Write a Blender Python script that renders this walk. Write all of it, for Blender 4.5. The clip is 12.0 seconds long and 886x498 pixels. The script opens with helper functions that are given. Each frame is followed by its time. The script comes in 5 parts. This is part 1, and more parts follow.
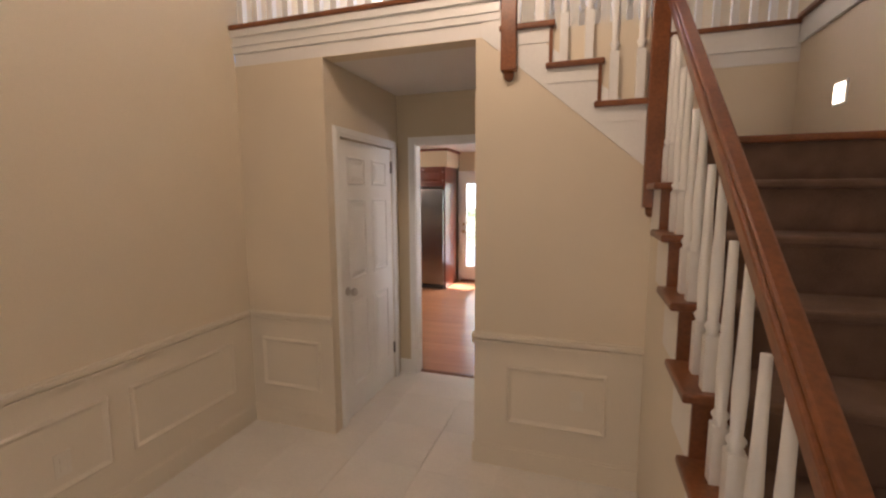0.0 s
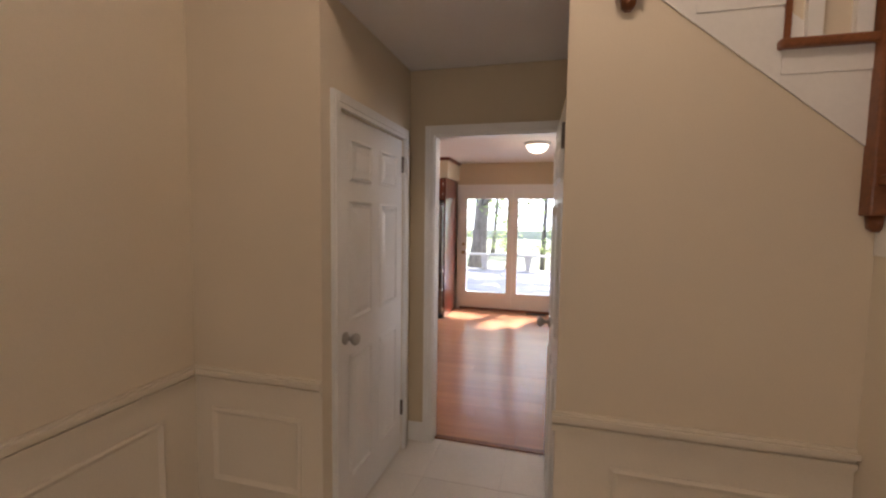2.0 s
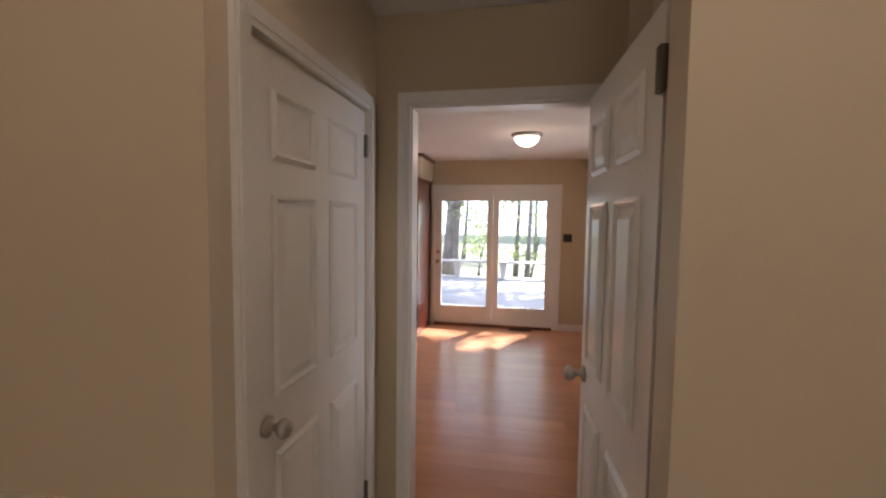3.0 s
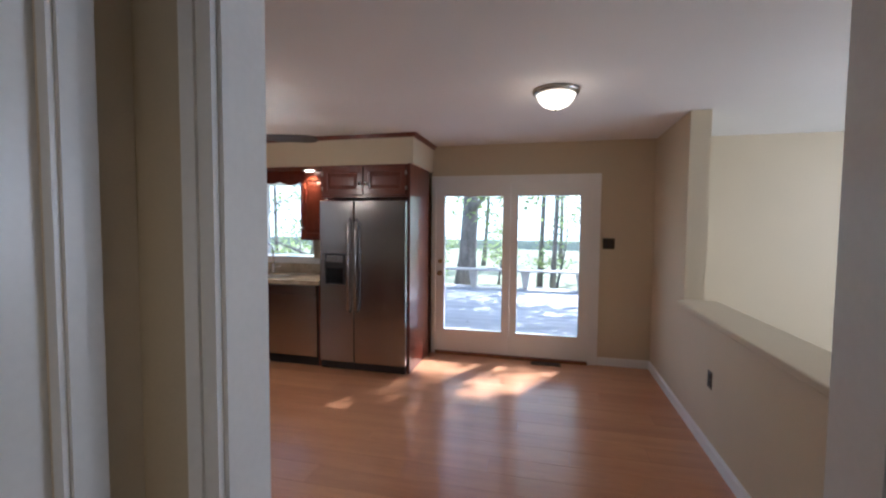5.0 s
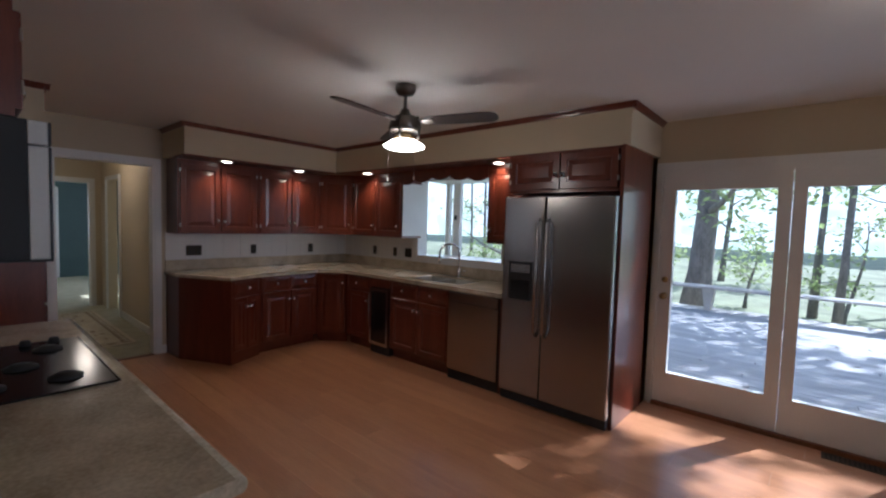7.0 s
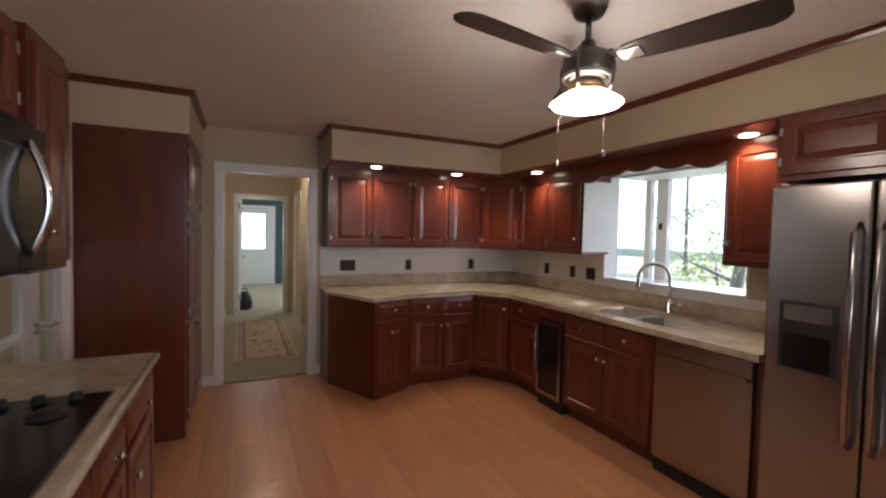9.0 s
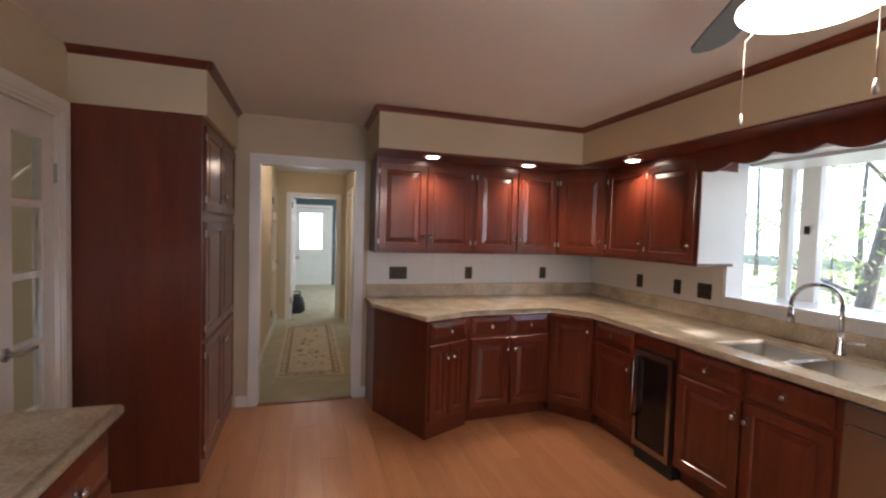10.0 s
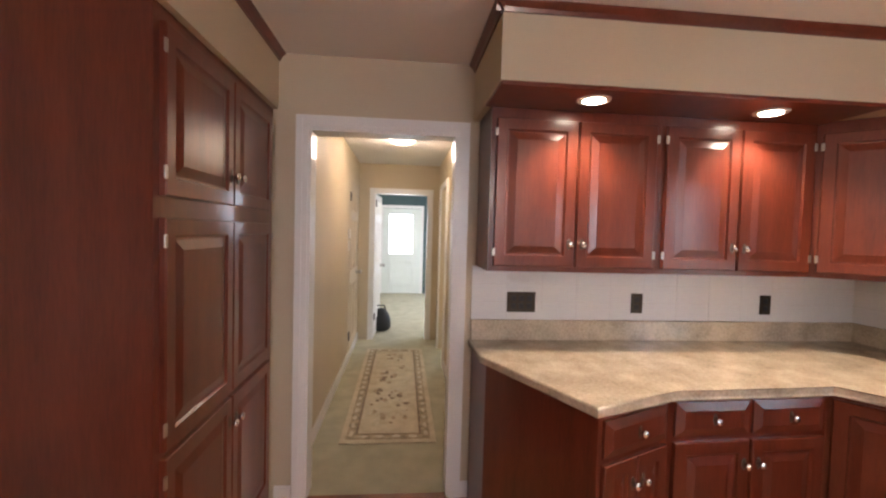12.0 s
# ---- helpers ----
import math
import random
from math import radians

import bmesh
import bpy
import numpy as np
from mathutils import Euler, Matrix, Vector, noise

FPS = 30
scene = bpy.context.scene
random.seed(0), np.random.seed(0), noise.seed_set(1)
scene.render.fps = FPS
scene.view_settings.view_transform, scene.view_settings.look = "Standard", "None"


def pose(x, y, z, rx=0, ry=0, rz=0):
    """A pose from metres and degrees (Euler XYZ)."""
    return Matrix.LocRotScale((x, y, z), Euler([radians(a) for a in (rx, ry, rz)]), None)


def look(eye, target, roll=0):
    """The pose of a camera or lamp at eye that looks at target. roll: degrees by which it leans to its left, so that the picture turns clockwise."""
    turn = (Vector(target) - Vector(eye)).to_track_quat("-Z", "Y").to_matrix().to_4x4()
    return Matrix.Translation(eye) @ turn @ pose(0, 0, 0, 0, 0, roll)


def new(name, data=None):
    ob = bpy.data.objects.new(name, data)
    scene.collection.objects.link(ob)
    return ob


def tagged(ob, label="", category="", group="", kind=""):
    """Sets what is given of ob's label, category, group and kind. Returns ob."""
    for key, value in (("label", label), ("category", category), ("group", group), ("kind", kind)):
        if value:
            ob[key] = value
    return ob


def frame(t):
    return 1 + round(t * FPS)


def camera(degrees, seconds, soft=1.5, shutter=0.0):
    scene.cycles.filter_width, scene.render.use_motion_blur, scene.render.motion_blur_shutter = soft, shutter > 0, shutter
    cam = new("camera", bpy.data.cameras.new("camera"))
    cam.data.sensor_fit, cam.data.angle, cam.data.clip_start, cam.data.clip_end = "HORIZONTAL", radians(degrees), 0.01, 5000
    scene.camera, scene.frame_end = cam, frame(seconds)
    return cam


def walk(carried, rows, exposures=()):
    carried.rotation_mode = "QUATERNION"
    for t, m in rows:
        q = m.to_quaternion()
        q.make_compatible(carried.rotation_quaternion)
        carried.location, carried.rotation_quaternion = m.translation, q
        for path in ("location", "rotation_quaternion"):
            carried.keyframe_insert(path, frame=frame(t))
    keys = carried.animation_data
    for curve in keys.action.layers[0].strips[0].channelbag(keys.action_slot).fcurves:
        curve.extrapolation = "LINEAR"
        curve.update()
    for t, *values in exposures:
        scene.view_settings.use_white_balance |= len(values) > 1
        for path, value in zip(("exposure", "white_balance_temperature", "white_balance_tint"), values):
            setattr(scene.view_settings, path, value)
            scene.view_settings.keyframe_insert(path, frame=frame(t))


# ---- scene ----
cam = camera(91.8, 12.0, soft=2.3)
PATH = [
    (0, (-0.052, 0.203, 1.657), (-0.669, 2.089, 1.406), -0.3),
    (0.5, (-0.166, 0.313, 1.619), (-0.848, 2.176, 1.365), 0.2),
    (1, (-0.333, 0.477, 1.585), (-1.005, 2.348, 1.367), 0.5),
    (1.5, (-0.516, 0.719, 1.575), (-1.12, 2.616, 1.384), 1.0),
    (2, (-0.665, 1.021, 1.568), (-1.184, 2.946, 1.414), 0.8),
    (2.5, (-0.799, 1.404, 1.567), (-1.241, 3.35, 1.429), 0.6),
    (3, (-0.936, 1.795, 1.562), (-1.311, 3.755, 1.431), 0.7),
    (5, (-0.966, 3.197, 1.513), (-1.447, 5.135, 1.406), 0.5),
    (5.5, (-0.984, 3.432, 1.491), (-1.653, 5.314, 1.397), 0.7),
    (6, (-1.047, 3.633, 1.503), (-1.94, 5.42, 1.398), 1.3),
    (6.5, (-1.13, 3.852, 1.508), (-2.248, 5.506, 1.394), 1.5),
    (7, (-1.233, 4.076, 1.513), (-2.55, 5.578, 1.399), 1.7),
    (9, (-2.052, 4.859, 1.503), (-3.861, 5.709, 1.427), 1.3),
    (9.5, (-2.384, 4.995, 1.505), (-4.249, 5.714, 1.429), 1.6),
    (10, (-2.744, 5.1, 1.525), (-4.651, 5.696, 1.443), 1.7),
    (10.5, (-3.122, 5.171, 1.521), (-5.062, 5.651, 1.444), 1.4),
    (11, (-3.502, 5.191, 1.519), (-5.466, 5.555, 1.435), 1.5),
    (11.5, (-3.873, 5.21, 1.515), (-5.854, 5.473, 1.434), 1.6),
    (12, (-4.242, 5.21, 1.52), (-6.232, 5.395, 1.439), 1.6),
]

EXPOSURES = [(0.0, 2.4, 6350, 21), (2.0, 2.05, 6300, 21), (3.0, 1.8, 6200, 20), (5.0, 1.5, 5250, 12), (5.5, 1.45, 5220, 12), (6.0, 1.15, 5200, 12), (6.5, 0.9, 5200, 12), (7.2, 0.75, 5200, 12),
             (9.0, 1.55, 5850, 15), (10.5, 2.15, 5850, 16), (12.0, 2.65, 5950, 18)]
walk(cam, [(t, look(eye, target, roll)) for t, eye, target, roll in PATH], EXPOSURES)

# ---- world and lights ----
SUN_WAY = Vector((-0.5, -1.0, -1.0)).normalized()
world = bpy.data.worlds.new("world")
scene.world = world
world.use_nodes = True
wn = world.node_tree
sky = wn.nodes.new("ShaderNodeTexSky")
sky.sky_type, sky.sun_disc = "NISHITA", False
sky.sun_elevation = math.asin(-SUN_WAY.z)
sky.sun_rotation = math.atan2(-SUN_WAY.x, -SUN_WAY.y)
wn.links.new(sky.outputs[0], wn.nodes["Background"].inputs[0])
wn.nodes["Background"].inputs[1].default_value = 0.15


def lamp(name, kind, m, energy, colour=(1, 1, 1), **kw):
    d = bpy.data.lights.new(name, kind)
    d.energy, d.color = energy, colour
    for k, v in kw.items():
        if k == "size":
            d.size = v
        elif k == "size_y":
            d.shape, d.size_y = "RECTANGLE", v
        elif k == "radius":
            d.shadow_soft_size = v
        elif k == "angle":
            d.angle = v
        elif k == "spot":
            d.spot_size, d.spot_blend = v, 0.6
    ob = new(name, d)
    ob.matrix_world = m
    return ob


WARM = (1.0, 0.78, 0.55)
lamp("sun", "SUN", look((0, 0, 20), Vector((0, 0, 20)) + SUN_WAY), 5.0, (1, 0.97, 0.92), angle=radians(0.5))
# Warm fill for the foyer from an assumed, unseen source; no fixture is modelled.
lamp("foyer_fill", "POINT", pose(-0.6, 1.8, 3.2), 7.0, WARM, radius=0.15)
# Added fill from the front side; the wall behind it has no door or glass.
lamp("foyer_front_fill", "AREA", look((-0.6, -2.55, 1.3), (-0.6, 3, 0.9)), 4.5, (1.0, 0.88, 0.74), size=1.0, size_y=1.9)
lamp("fan_lamp", "POINT", pose(-3.4, 6.11, 1.93), 2.0, WARM, radius=0.08)
lamp("dome_lamp", "POINT", pose(-0.95, 6.28, 2.27), 0.8, WARM, radius=0.1)
lamp("hall_lamp", "POINT", pose(-8.4, 5.18, 2.28), 3.2, WARM, radius=0.08)
# Unseen fill that brightens the far room; its north wall has no window.
lamp("far_room_fill", "AREA", look((-12.4, 7.2, 1.5), (-12.4, 5, 1.0)), 12, (0.9, 0.95, 1), size=1.6, size_y=1.4)
# Added fill in place of an unseen window; the east wall is solid.
lamp("next_room_fill", "AREA", look((3.2, 6.0, 1.6), (0.5, 6.5, 1.4)), 19, (0.95, 0.97, 1), size=1.8, size_y=1.4)
# Out-of-view cool fill above the landing; the wall behind it is solid.
lamp("upper_landing_fill", "AREA", look((0.2, 5.3, 4.0), (0, 3, 3.0)), 4, (0.9, 0.95, 1), size=1.2, size_y=1.0)

# ---- materials ----


def mat(name, colour, rough=0.5, metal=0.0, vary=0.08, scale=6.0, bump=0.02, grain=60.0, stretch=(1, 1, 1), coat=0.0, colour2=None, per_object=0.0, spec=0.5):
    """Colour with slow variation, fine grain and relief."""
    m = bpy.data.materials.new(name)
    m.use_nodes = True
    nt = m.node_tree
    b = nt.nodes["Principled BSDF"]
    b.inputs["Roughness"].default_value, b.inputs["Metallic"].default_value = rough, metal
    b.inputs["Coat Weight"].default_value = coat
    b.inputs["Coat Roughness"].default_value = 0.12
    b.inputs["Specular IOR Level"].default_value = spec
    tc = nt.nodes.new("ShaderNodeTexCoord")
    mp = nt.nodes.new("ShaderNodeMapping")
    mp.inputs["Scale"].default_value = stretch
    nt.links.new(tc.outputs["Object"], mp.inputs[0])
    n1 = nt.nodes.new("ShaderNodeTexNoise")
    n1.inputs["Scale"].default_value, n1.inputs["Detail"].default_value = scale, 4
    n2 = nt.nodes.new("ShaderNodeTexNoise")
    n2.inputs["Scale"].default_value, n2.inputs["Detail"].default_value = grain, 3
    for n in (n1, n2):
        nt.links.new(mp.outputs[0], n.inputs["Vector"])
    add = nt.nodes.new("ShaderNodeMath")
    add.operation = "MULTIPLY_ADD"
    add.inputs[1].default_value = 0.4
    nt.links.new(n2.outputs[0], add.inputs[0])
    mul = nt.nodes.new("ShaderNodeMath")
    mul.operation = "MULTIPLY"
    mul.inputs[1].default_value = 0.6
    nt.links.new(n1.outputs[0], mul.inputs[0])
    nt.links.new(mul.outputs[0], add.inputs[2])
    fac = add.outputs[0]
    if per_object:
        oi = nt.nodes.new("ShaderNodeObjectInfo")
        a2 = nt.nodes.new("ShaderNodeMath")
        a2.operation = "MULTIPLY_ADD"
        a2.inputs[1].default_value = per_object
        nt.links.new(oi.outputs["Random"], a2.inputs[0])
        nt.links.new(fac, a2.inputs[2])
        a3 = nt.nodes.new("ShaderNodeMath")
        a3.operation = "SUBTRACT"
        a3.inputs[1].default_value = per_object / 2
        nt.links.new(a2.outputs[0], a3.inputs[0])
        fac = a3.outputs[0]
        va = nt.nodes.new("ShaderNodeVectorMath")
        nt.links.new(tc.outputs["Object"], va.inputs[0])
        sc = nt.nodes.new("ShaderNodeMath")
        sc.operation = "MULTIPLY"
        sc.inputs[1].default_value = 37.0
        nt.links.new(oi.outputs["Random"], sc.inputs[0])
        nt.links.new(sc.outputs[0], va.inputs[1])
        nt.links.new(va.outputs[0], mp.inputs[0])
    ramp = nt.nodes.new("ShaderNodeValToRGB")
    c = Vector(colour)
    lo = Vector(colour2) if colour2 else c * (1 - 2 * vary)
    hi = c * (1 + vary)
    ramp.color_ramp.elements[0].position, ramp.color_ramp.elements[1].position = 0.3, 0.7
    ramp.color_ramp.elements[0].color, ramp.color_ramp.elements[1].color = (*lo, 1), (*[min(v, 1) for v in hi], 1)
    nt.links.new(fac, ramp.inputs[0])
    nt.links.new(ramp.outputs[0], b.inputs["Base Color"])
    if bump:
        bp = nt.nodes.new("ShaderNodeBump")
        bp.inputs["Strength"].default_value, bp.inputs["Distance"].default_value = bump * 5, 0.004
        nt.links.new(n2.outputs[0], bp.inputs["Height"])
        nt.links.new(bp.outputs[0], b.inputs["Normal"])
    return m


def glow(name, colour, strength):
    m = bpy.data.materials.new(name)
    m.use_nodes = True
    b = m.node_tree.nodes["Principled BSDF"]
    b.inputs["Base Color"].default_value = (0.8, 0.78, 0.72, 1)
    b.inputs["Emission Color"].default_value, b.inputs["Emission Strength"].default_value = (*colour, 1), strength
    return m


def glass_mat(name, tint=(1, 1, 1)):
    m = bpy.data.materials.new(name)
    m.use_nodes = True
    b = m.node_tree.nodes["Principled BSDF"]
    b.inputs["Base Color"].default_value = (*tint, 1)
    b.inputs["Transmission Weight"].default_value, b.inputs["Roughness"].default_value = 1.0, 0.0
    b.inputs["IOR"].default_value = 1.02
    return m


WALL = mat("wall_paint", (0.72, 0.63, 0.49), 0.55, vary=0.03, scale=1.2, bump=0.012, grain=180)
KWALL = mat("kitchen_wall_paint", (0.60, 0.505, 0.35), 0.6, vary=0.03, scale=1.2, bump=0.012, grain=180)
WAINSCOT = mat("wainscot_paint", (0.75, 0.68, 0.56), 0.4, vary=0.03, scale=1.5, bump=0.008, grain=120)
CEIL = mat("ceiling_paint", (0.80, 0.78, 0.75), 0.8, vary=0.03, scale=1.0, bump=0.03, grain=220)
WHITE = mat("white_gloss_paint", (0.82, 0.81, 0.78), 0.28, vary=0.03, scale=3, bump=0.006, grain=70)
CHERRY = mat("cherry_wood", (0.15, 0.032, 0.015), 0.3, vary=0.18, scale=2.0, grain=22, stretch=(6, 6, 0.7), bump=0.006, coat=0.35, colour2=(0.09, 0.017, 0.008))
OAK = mat("brown_stained_oak", (0.24, 0.085, 0.03), 0.35, vary=0.2, scale=3, grain=40, stretch=(2, 2, 2), bump=0.01, coat=0.2, colour2=(0.12, 0.04, 0.015))
PLANK = mat("laminate_plank", (0.55, 0.265, 0.13), 0.30, vary=0.08, scale=1.6, grain=14, stretch=(0.6, 7, 1), bump=0.004, coat=0.15, colour2=(0.45, 0.20, 0.095), per_object=0.25)
TILE = mat("floor_tile", (0.76, 0.72, 0.66), 0.3, vary=0.04, scale=3, grain=50, bump=0.006, per_object=0.15)
GROUT = mat("grout", (0.66, 0.62, 0.56), 0.8, vary=0.06)
GRANITE = mat("granite", (0.60, 0.51, 0.38), 0.12, vary=0.22, scale=7, grain=80, bump=0.0, colour2=(0.34, 0.275, 0.19), spec=0.6)
STEEL = mat("brushed_steel", (0.38, 0.37, 0.365), 0.25, 1.0, vary=0.05, scale=4, grain=90, stretch=(0.4, 0.4, 12), bump=0.004)
SINKSTEEL = mat("satin_sink_steel", (0.66, 0.63, 0.58), 0.38, 1.0, vary=0.05, scale=5, grain=90, bump=0.003)
CHROME = mat("chrome", (0.75, 0.75, 0.76), 0.12, 1.0, vary=0.02, bump=0)
NICKEL = mat("satin_nickel", (0.5, 0.47, 0.43), 0.3, 1.0, vary=0.04, bump=0)
DARKMETAL = mat("dark_pewter", (0.17, 0.15, 0.13), 0.35, 1.0, vary=0.06, bump=0.003)
BRASS = mat("aged_brass", (0.45, 0.33, 0.16), 0.3, 1.0, vary=0.06, bump=0)
BLACK = mat("black_glass", (0.01, 0.01, 0.012), 0.16, vary=0.05, bump=0)
MWEDGE = mat("pale_grey_enamel", (0.62, 0.61, 0.60), 0.4, vary=0.04, bump=0.003)
BLACKP = mat("black_plastic", (0.02, 0.02, 0.022), 0.6, vary=0.1, bump=0.004)
BRONZE = mat("bronze_plate", (0.06, 0.045, 0.03), 0.4, 0.6, vary=0.1, bump=0.003)
BLADE = mat("fan_blade_wood", (0.035, 0.022, 0.016), 0.4, vary=0.2, scale=3, stretch=(1, 8, 1))
CARPET = mat("stair_carpet", (0.17, 0.105, 0.075), 0.95, vary=0.2, scale=8, grain=320, bump=0.12)
HCARPET = mat("hall_carpet", (0.46, 0.43, 0.30), 0.95, vary=0.12, scale=6, grain=320, bump=0.12)
RUG = mat("runner_rug", (0.60, 0.54, 0.40), 0.95, vary=0.15, scale=9, grain=120, bump=0.08, colour2=(0.44, 0.37, 0.25))
MOTIF = mat("rug_motif", (0.47, 0.36, 0.24), 0.95, vary=0.3, scale=25, grain=90, bump=0.08)
RUGLINE = mat("rug_brown_line", (0.30, 0.22, 0.15), 0.95, vary=0.3, scale=25, grain=90, bump=0.08)
RUGPALE = mat("rug_pale_motif", (0.64, 0.57, 0.43), 0.95, vary=0.2, scale=25, grain=90, bump=0.08)
RUGEDGE = mat("rug_border", (0.46, 0.38, 0.26), 0.95, vary=0.35, scale=18, grain=90, bump=0.08)
DECK = mat("weathered_deck", (0.50, 0.48, 0.47), 0.75, vary=0.12, scale=3, grain=25, stretch=(1, 8, 1), bump=0.03, per_object=0.25)
BENCH = mat("grey_bench_wood", (0.48, 0.45, 0.42), 0.75, vary=0.12, scale=3, grain=25, bump=0.03)
BARK = mat("bark", (0.24, 0.21, 0.19), 0.9, vary=0.3, scale=5, grain=30, stretch=(1, 1, 0.3), bump=0.15)
LEAF = mat("leaves", (0.12, 0.17, 0.06), 0.55, vary=0.3, scale=2.0, colour2=(0.07, 0.11, 0.04))
lt = LEAF.node_tree
tr = lt.nodes.new("ShaderNodeBsdfTranslucent")
tr.inputs[0].default_value = (0.50, 0.60, 0.26, 1)
mx = lt.nodes.new("ShaderNodeMixShader")
mx.inputs[0].default_value = 0.5
lt.links.new(lt.nodes["Principled BSDF"].outputs[0], mx.inputs[1])
lt.links.new(tr.outputs[0], mx.inputs[2])
lt.links.new(mx.outputs[0], lt.nodes["Material Output"].inputs[0])
# Emissive backdrop: haze and outdoor brightness are painted into a mottled glow.
HAZE_GLOW = bpy.data.materials.new("glowing_haze_backdrop")
HAZE_GLOW.use_nodes = True
hn = HAZE_GLOW.node_tree
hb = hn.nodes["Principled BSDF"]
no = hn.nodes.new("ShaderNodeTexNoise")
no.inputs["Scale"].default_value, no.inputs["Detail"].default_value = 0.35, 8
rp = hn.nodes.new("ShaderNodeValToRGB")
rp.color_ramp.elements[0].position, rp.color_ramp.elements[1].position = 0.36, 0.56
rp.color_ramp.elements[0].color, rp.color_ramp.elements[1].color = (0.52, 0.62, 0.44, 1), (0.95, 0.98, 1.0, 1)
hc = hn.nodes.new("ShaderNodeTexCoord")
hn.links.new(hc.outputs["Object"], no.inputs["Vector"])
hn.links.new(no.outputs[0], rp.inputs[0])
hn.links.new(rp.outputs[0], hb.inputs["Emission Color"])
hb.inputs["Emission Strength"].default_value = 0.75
GRASS = mat("lawn", (0.30, 0.32, 0.20), 0.9, vary=0.3, scale=1.0, grain=40, bump=0.1)
TEAL = mat("dark_teal_paint", (0.06, 0.10, 0.10), 0.6, vary=0.05)
SPLASH = mat("white_backsplash_tile", (0.80, 0.79, 0.77), 0.25, vary=0.03, scale=3, bump=0.004)
SHADE = glow("frosted_shade", (1.0, 0.86, 0.62), 0.8)
FANSHADE = glow("fan_glass_shade", (1.0, 0.86, 0.68), 8.0)
BULB = glow("downlight_bulb", (1.0, 0.85, 0.6), 6.0)
PATCH = glow("glow_square_face", (1.0, 0.88, 0.66), 1.2)
GLASS = glass_mat("window_glass")
PLASTIC = mat("ivory_plastic", (0.75, 0.70, 0.6), 0.35, vary=0.02, bump=0)
GREENW = mat("white_door_paint", (0.74, 0.78, 0.72), 0.35, vary=0.03, bump=0.004)

# ---- mesh helpers ----


def add_box(bm, x0, x1, y0, y1, z0, z1, m=None):
    r = bmesh.ops.create_cube(bm, size=1.0)
    vs = r["verts"]
    t = Matrix.Translation(((x0 + x1) / 2, (y0 + y1) / 2, (z0 + z1) / 2)) @ Matrix.Diagonal((x1 - x0, y1 - y0, z1 - z0, 1))
    bmesh.ops.transform(bm, matrix=(m @ t) if m else t, verts=vs)
    return vs


def box(x0, x1, y0, y1, z0, z1, bevel=0.0):
    bm = bmesh.new()
    add_box(bm, x0, x1, y0, y1, z0, z1)
    if bevel:
        bmesh.ops.bevel(bm, geom=bm.edges[:], offset=bevel, segments=2, affect="EDGES", profile=0.5)
    return bm


def prism(points, z0, z1, bevel=0.0):
    """An upright block over a counter-clockwise outline."""
    bm = bmesh.new()
    lo = [bm.verts.new((x, y, z0)) for x, y in points]
    hi = [bm.verts.new((x, y, z1)) for x, y in points]
    n = len(points)
    bm.faces.new(lo[::-1])
    bm.faces.new(hi)
    for i in range(n):
        bm.faces.new((lo[i], lo[(i + 1) % n], hi[(i + 1) % n], hi[i]))
    if bevel:
        bmesh.ops.bevel(bm, geom=[e for e in bm.edges if abs(e.verts[0].co.z - e.verts[1].co.z) < 1e-4], offset=bevel, segments=3, affect="EDGES", profile=0.5)
    return bm


def lathe(profile, seg=24, m=None):
    """A turned body: (radius, height) pairs from below."""
    bm = bmesh.new()
    rings = []
    for r, z in profile:
        rings.append([bm.verts.new((max(r, 1e-4) * math.cos(2 * math.pi * i / seg), max(r, 1e-4) * math.sin(2 * math.pi * i / seg), z)) for i in range(seg)])
    for a, b in zip(rings, rings[1:]):
        for i in range(seg):
            f = bm.faces.new((a[i], a[(i + 1) % seg], b[(i + 1) % seg], b[i]))
            f.smooth = True
    bm.faces.new(rings[0][::-1])
    bm.faces.new(rings[-1])
    if m:
        bm.transform(m)
    return bm


def tube(points, r, seg=10):
    """A round bar along a line of points."""
    bm = bmesh.new()
    pts = [Vector(p) for p in points]
    rings = []
    for i, p in enumerate(pts):
        d = (pts[min(i + 1, len(pts) - 1)] - pts[max(i - 1, 0)]).normalized()
        side = d.cross(Vector((0.13, 0.31, 0.94))).normalized()
        up = d.cross(side)
        rr = r[i] if isinstance(r, (list, tuple)) else r
        rings.append([bm.verts.new(p + rr * (math.cos(2 * math.pi * k / seg) * side + math.sin(2 * math.pi * k / seg) * up)) for k in range(seg)])
    for a, b in zip(rings, rings[1:]):
        for k in range(seg):
            bm.faces.new((a[k], a[(k + 1) % seg], b[(k + 1) % seg], b[k])).smooth = True
    bm.faces.new(rings[0][::-1])
    bm.faces.new(rings[-1])
    bmesh.ops.recalc_face_normals(bm, faces=bm.faces[:])
    return bm


def rings_panel(w, h, profile, x0=0.0, z0=0.0, y=0.0, bm=None):
    """A moulded panel in the xz plane facing -y: profile of (inset, height) from the rim inwards."""
    bm = bm or bmesh.new()
    loops = []
    for inset, up in profile:
        loops.append([bm.verts.new(v) for v in ((x0 + inset, y - up, z0 + inset), (x0 + w - inset, y - up, z0 + inset), (x0 + w - inset, y - up, z0 + h - inset), (x0 + inset, y - up, z0 + h - inset))])
    for a, b in zip(loops, loops[1:]):
        for i in range(4):
            bm.faces.new((a[i], a[(i + 1) % 4], b[(i + 1) % 4], b[i]))
    bm.faces.new(loops[-1])
    return bm


RAISED = [(0, 0), (0, 0.016), (0.004, 0.02), (0.052, 0.02), (0.058, 0.011), (0.066, 0.011), (0.095, 0.019), (0.099, 0.02)]
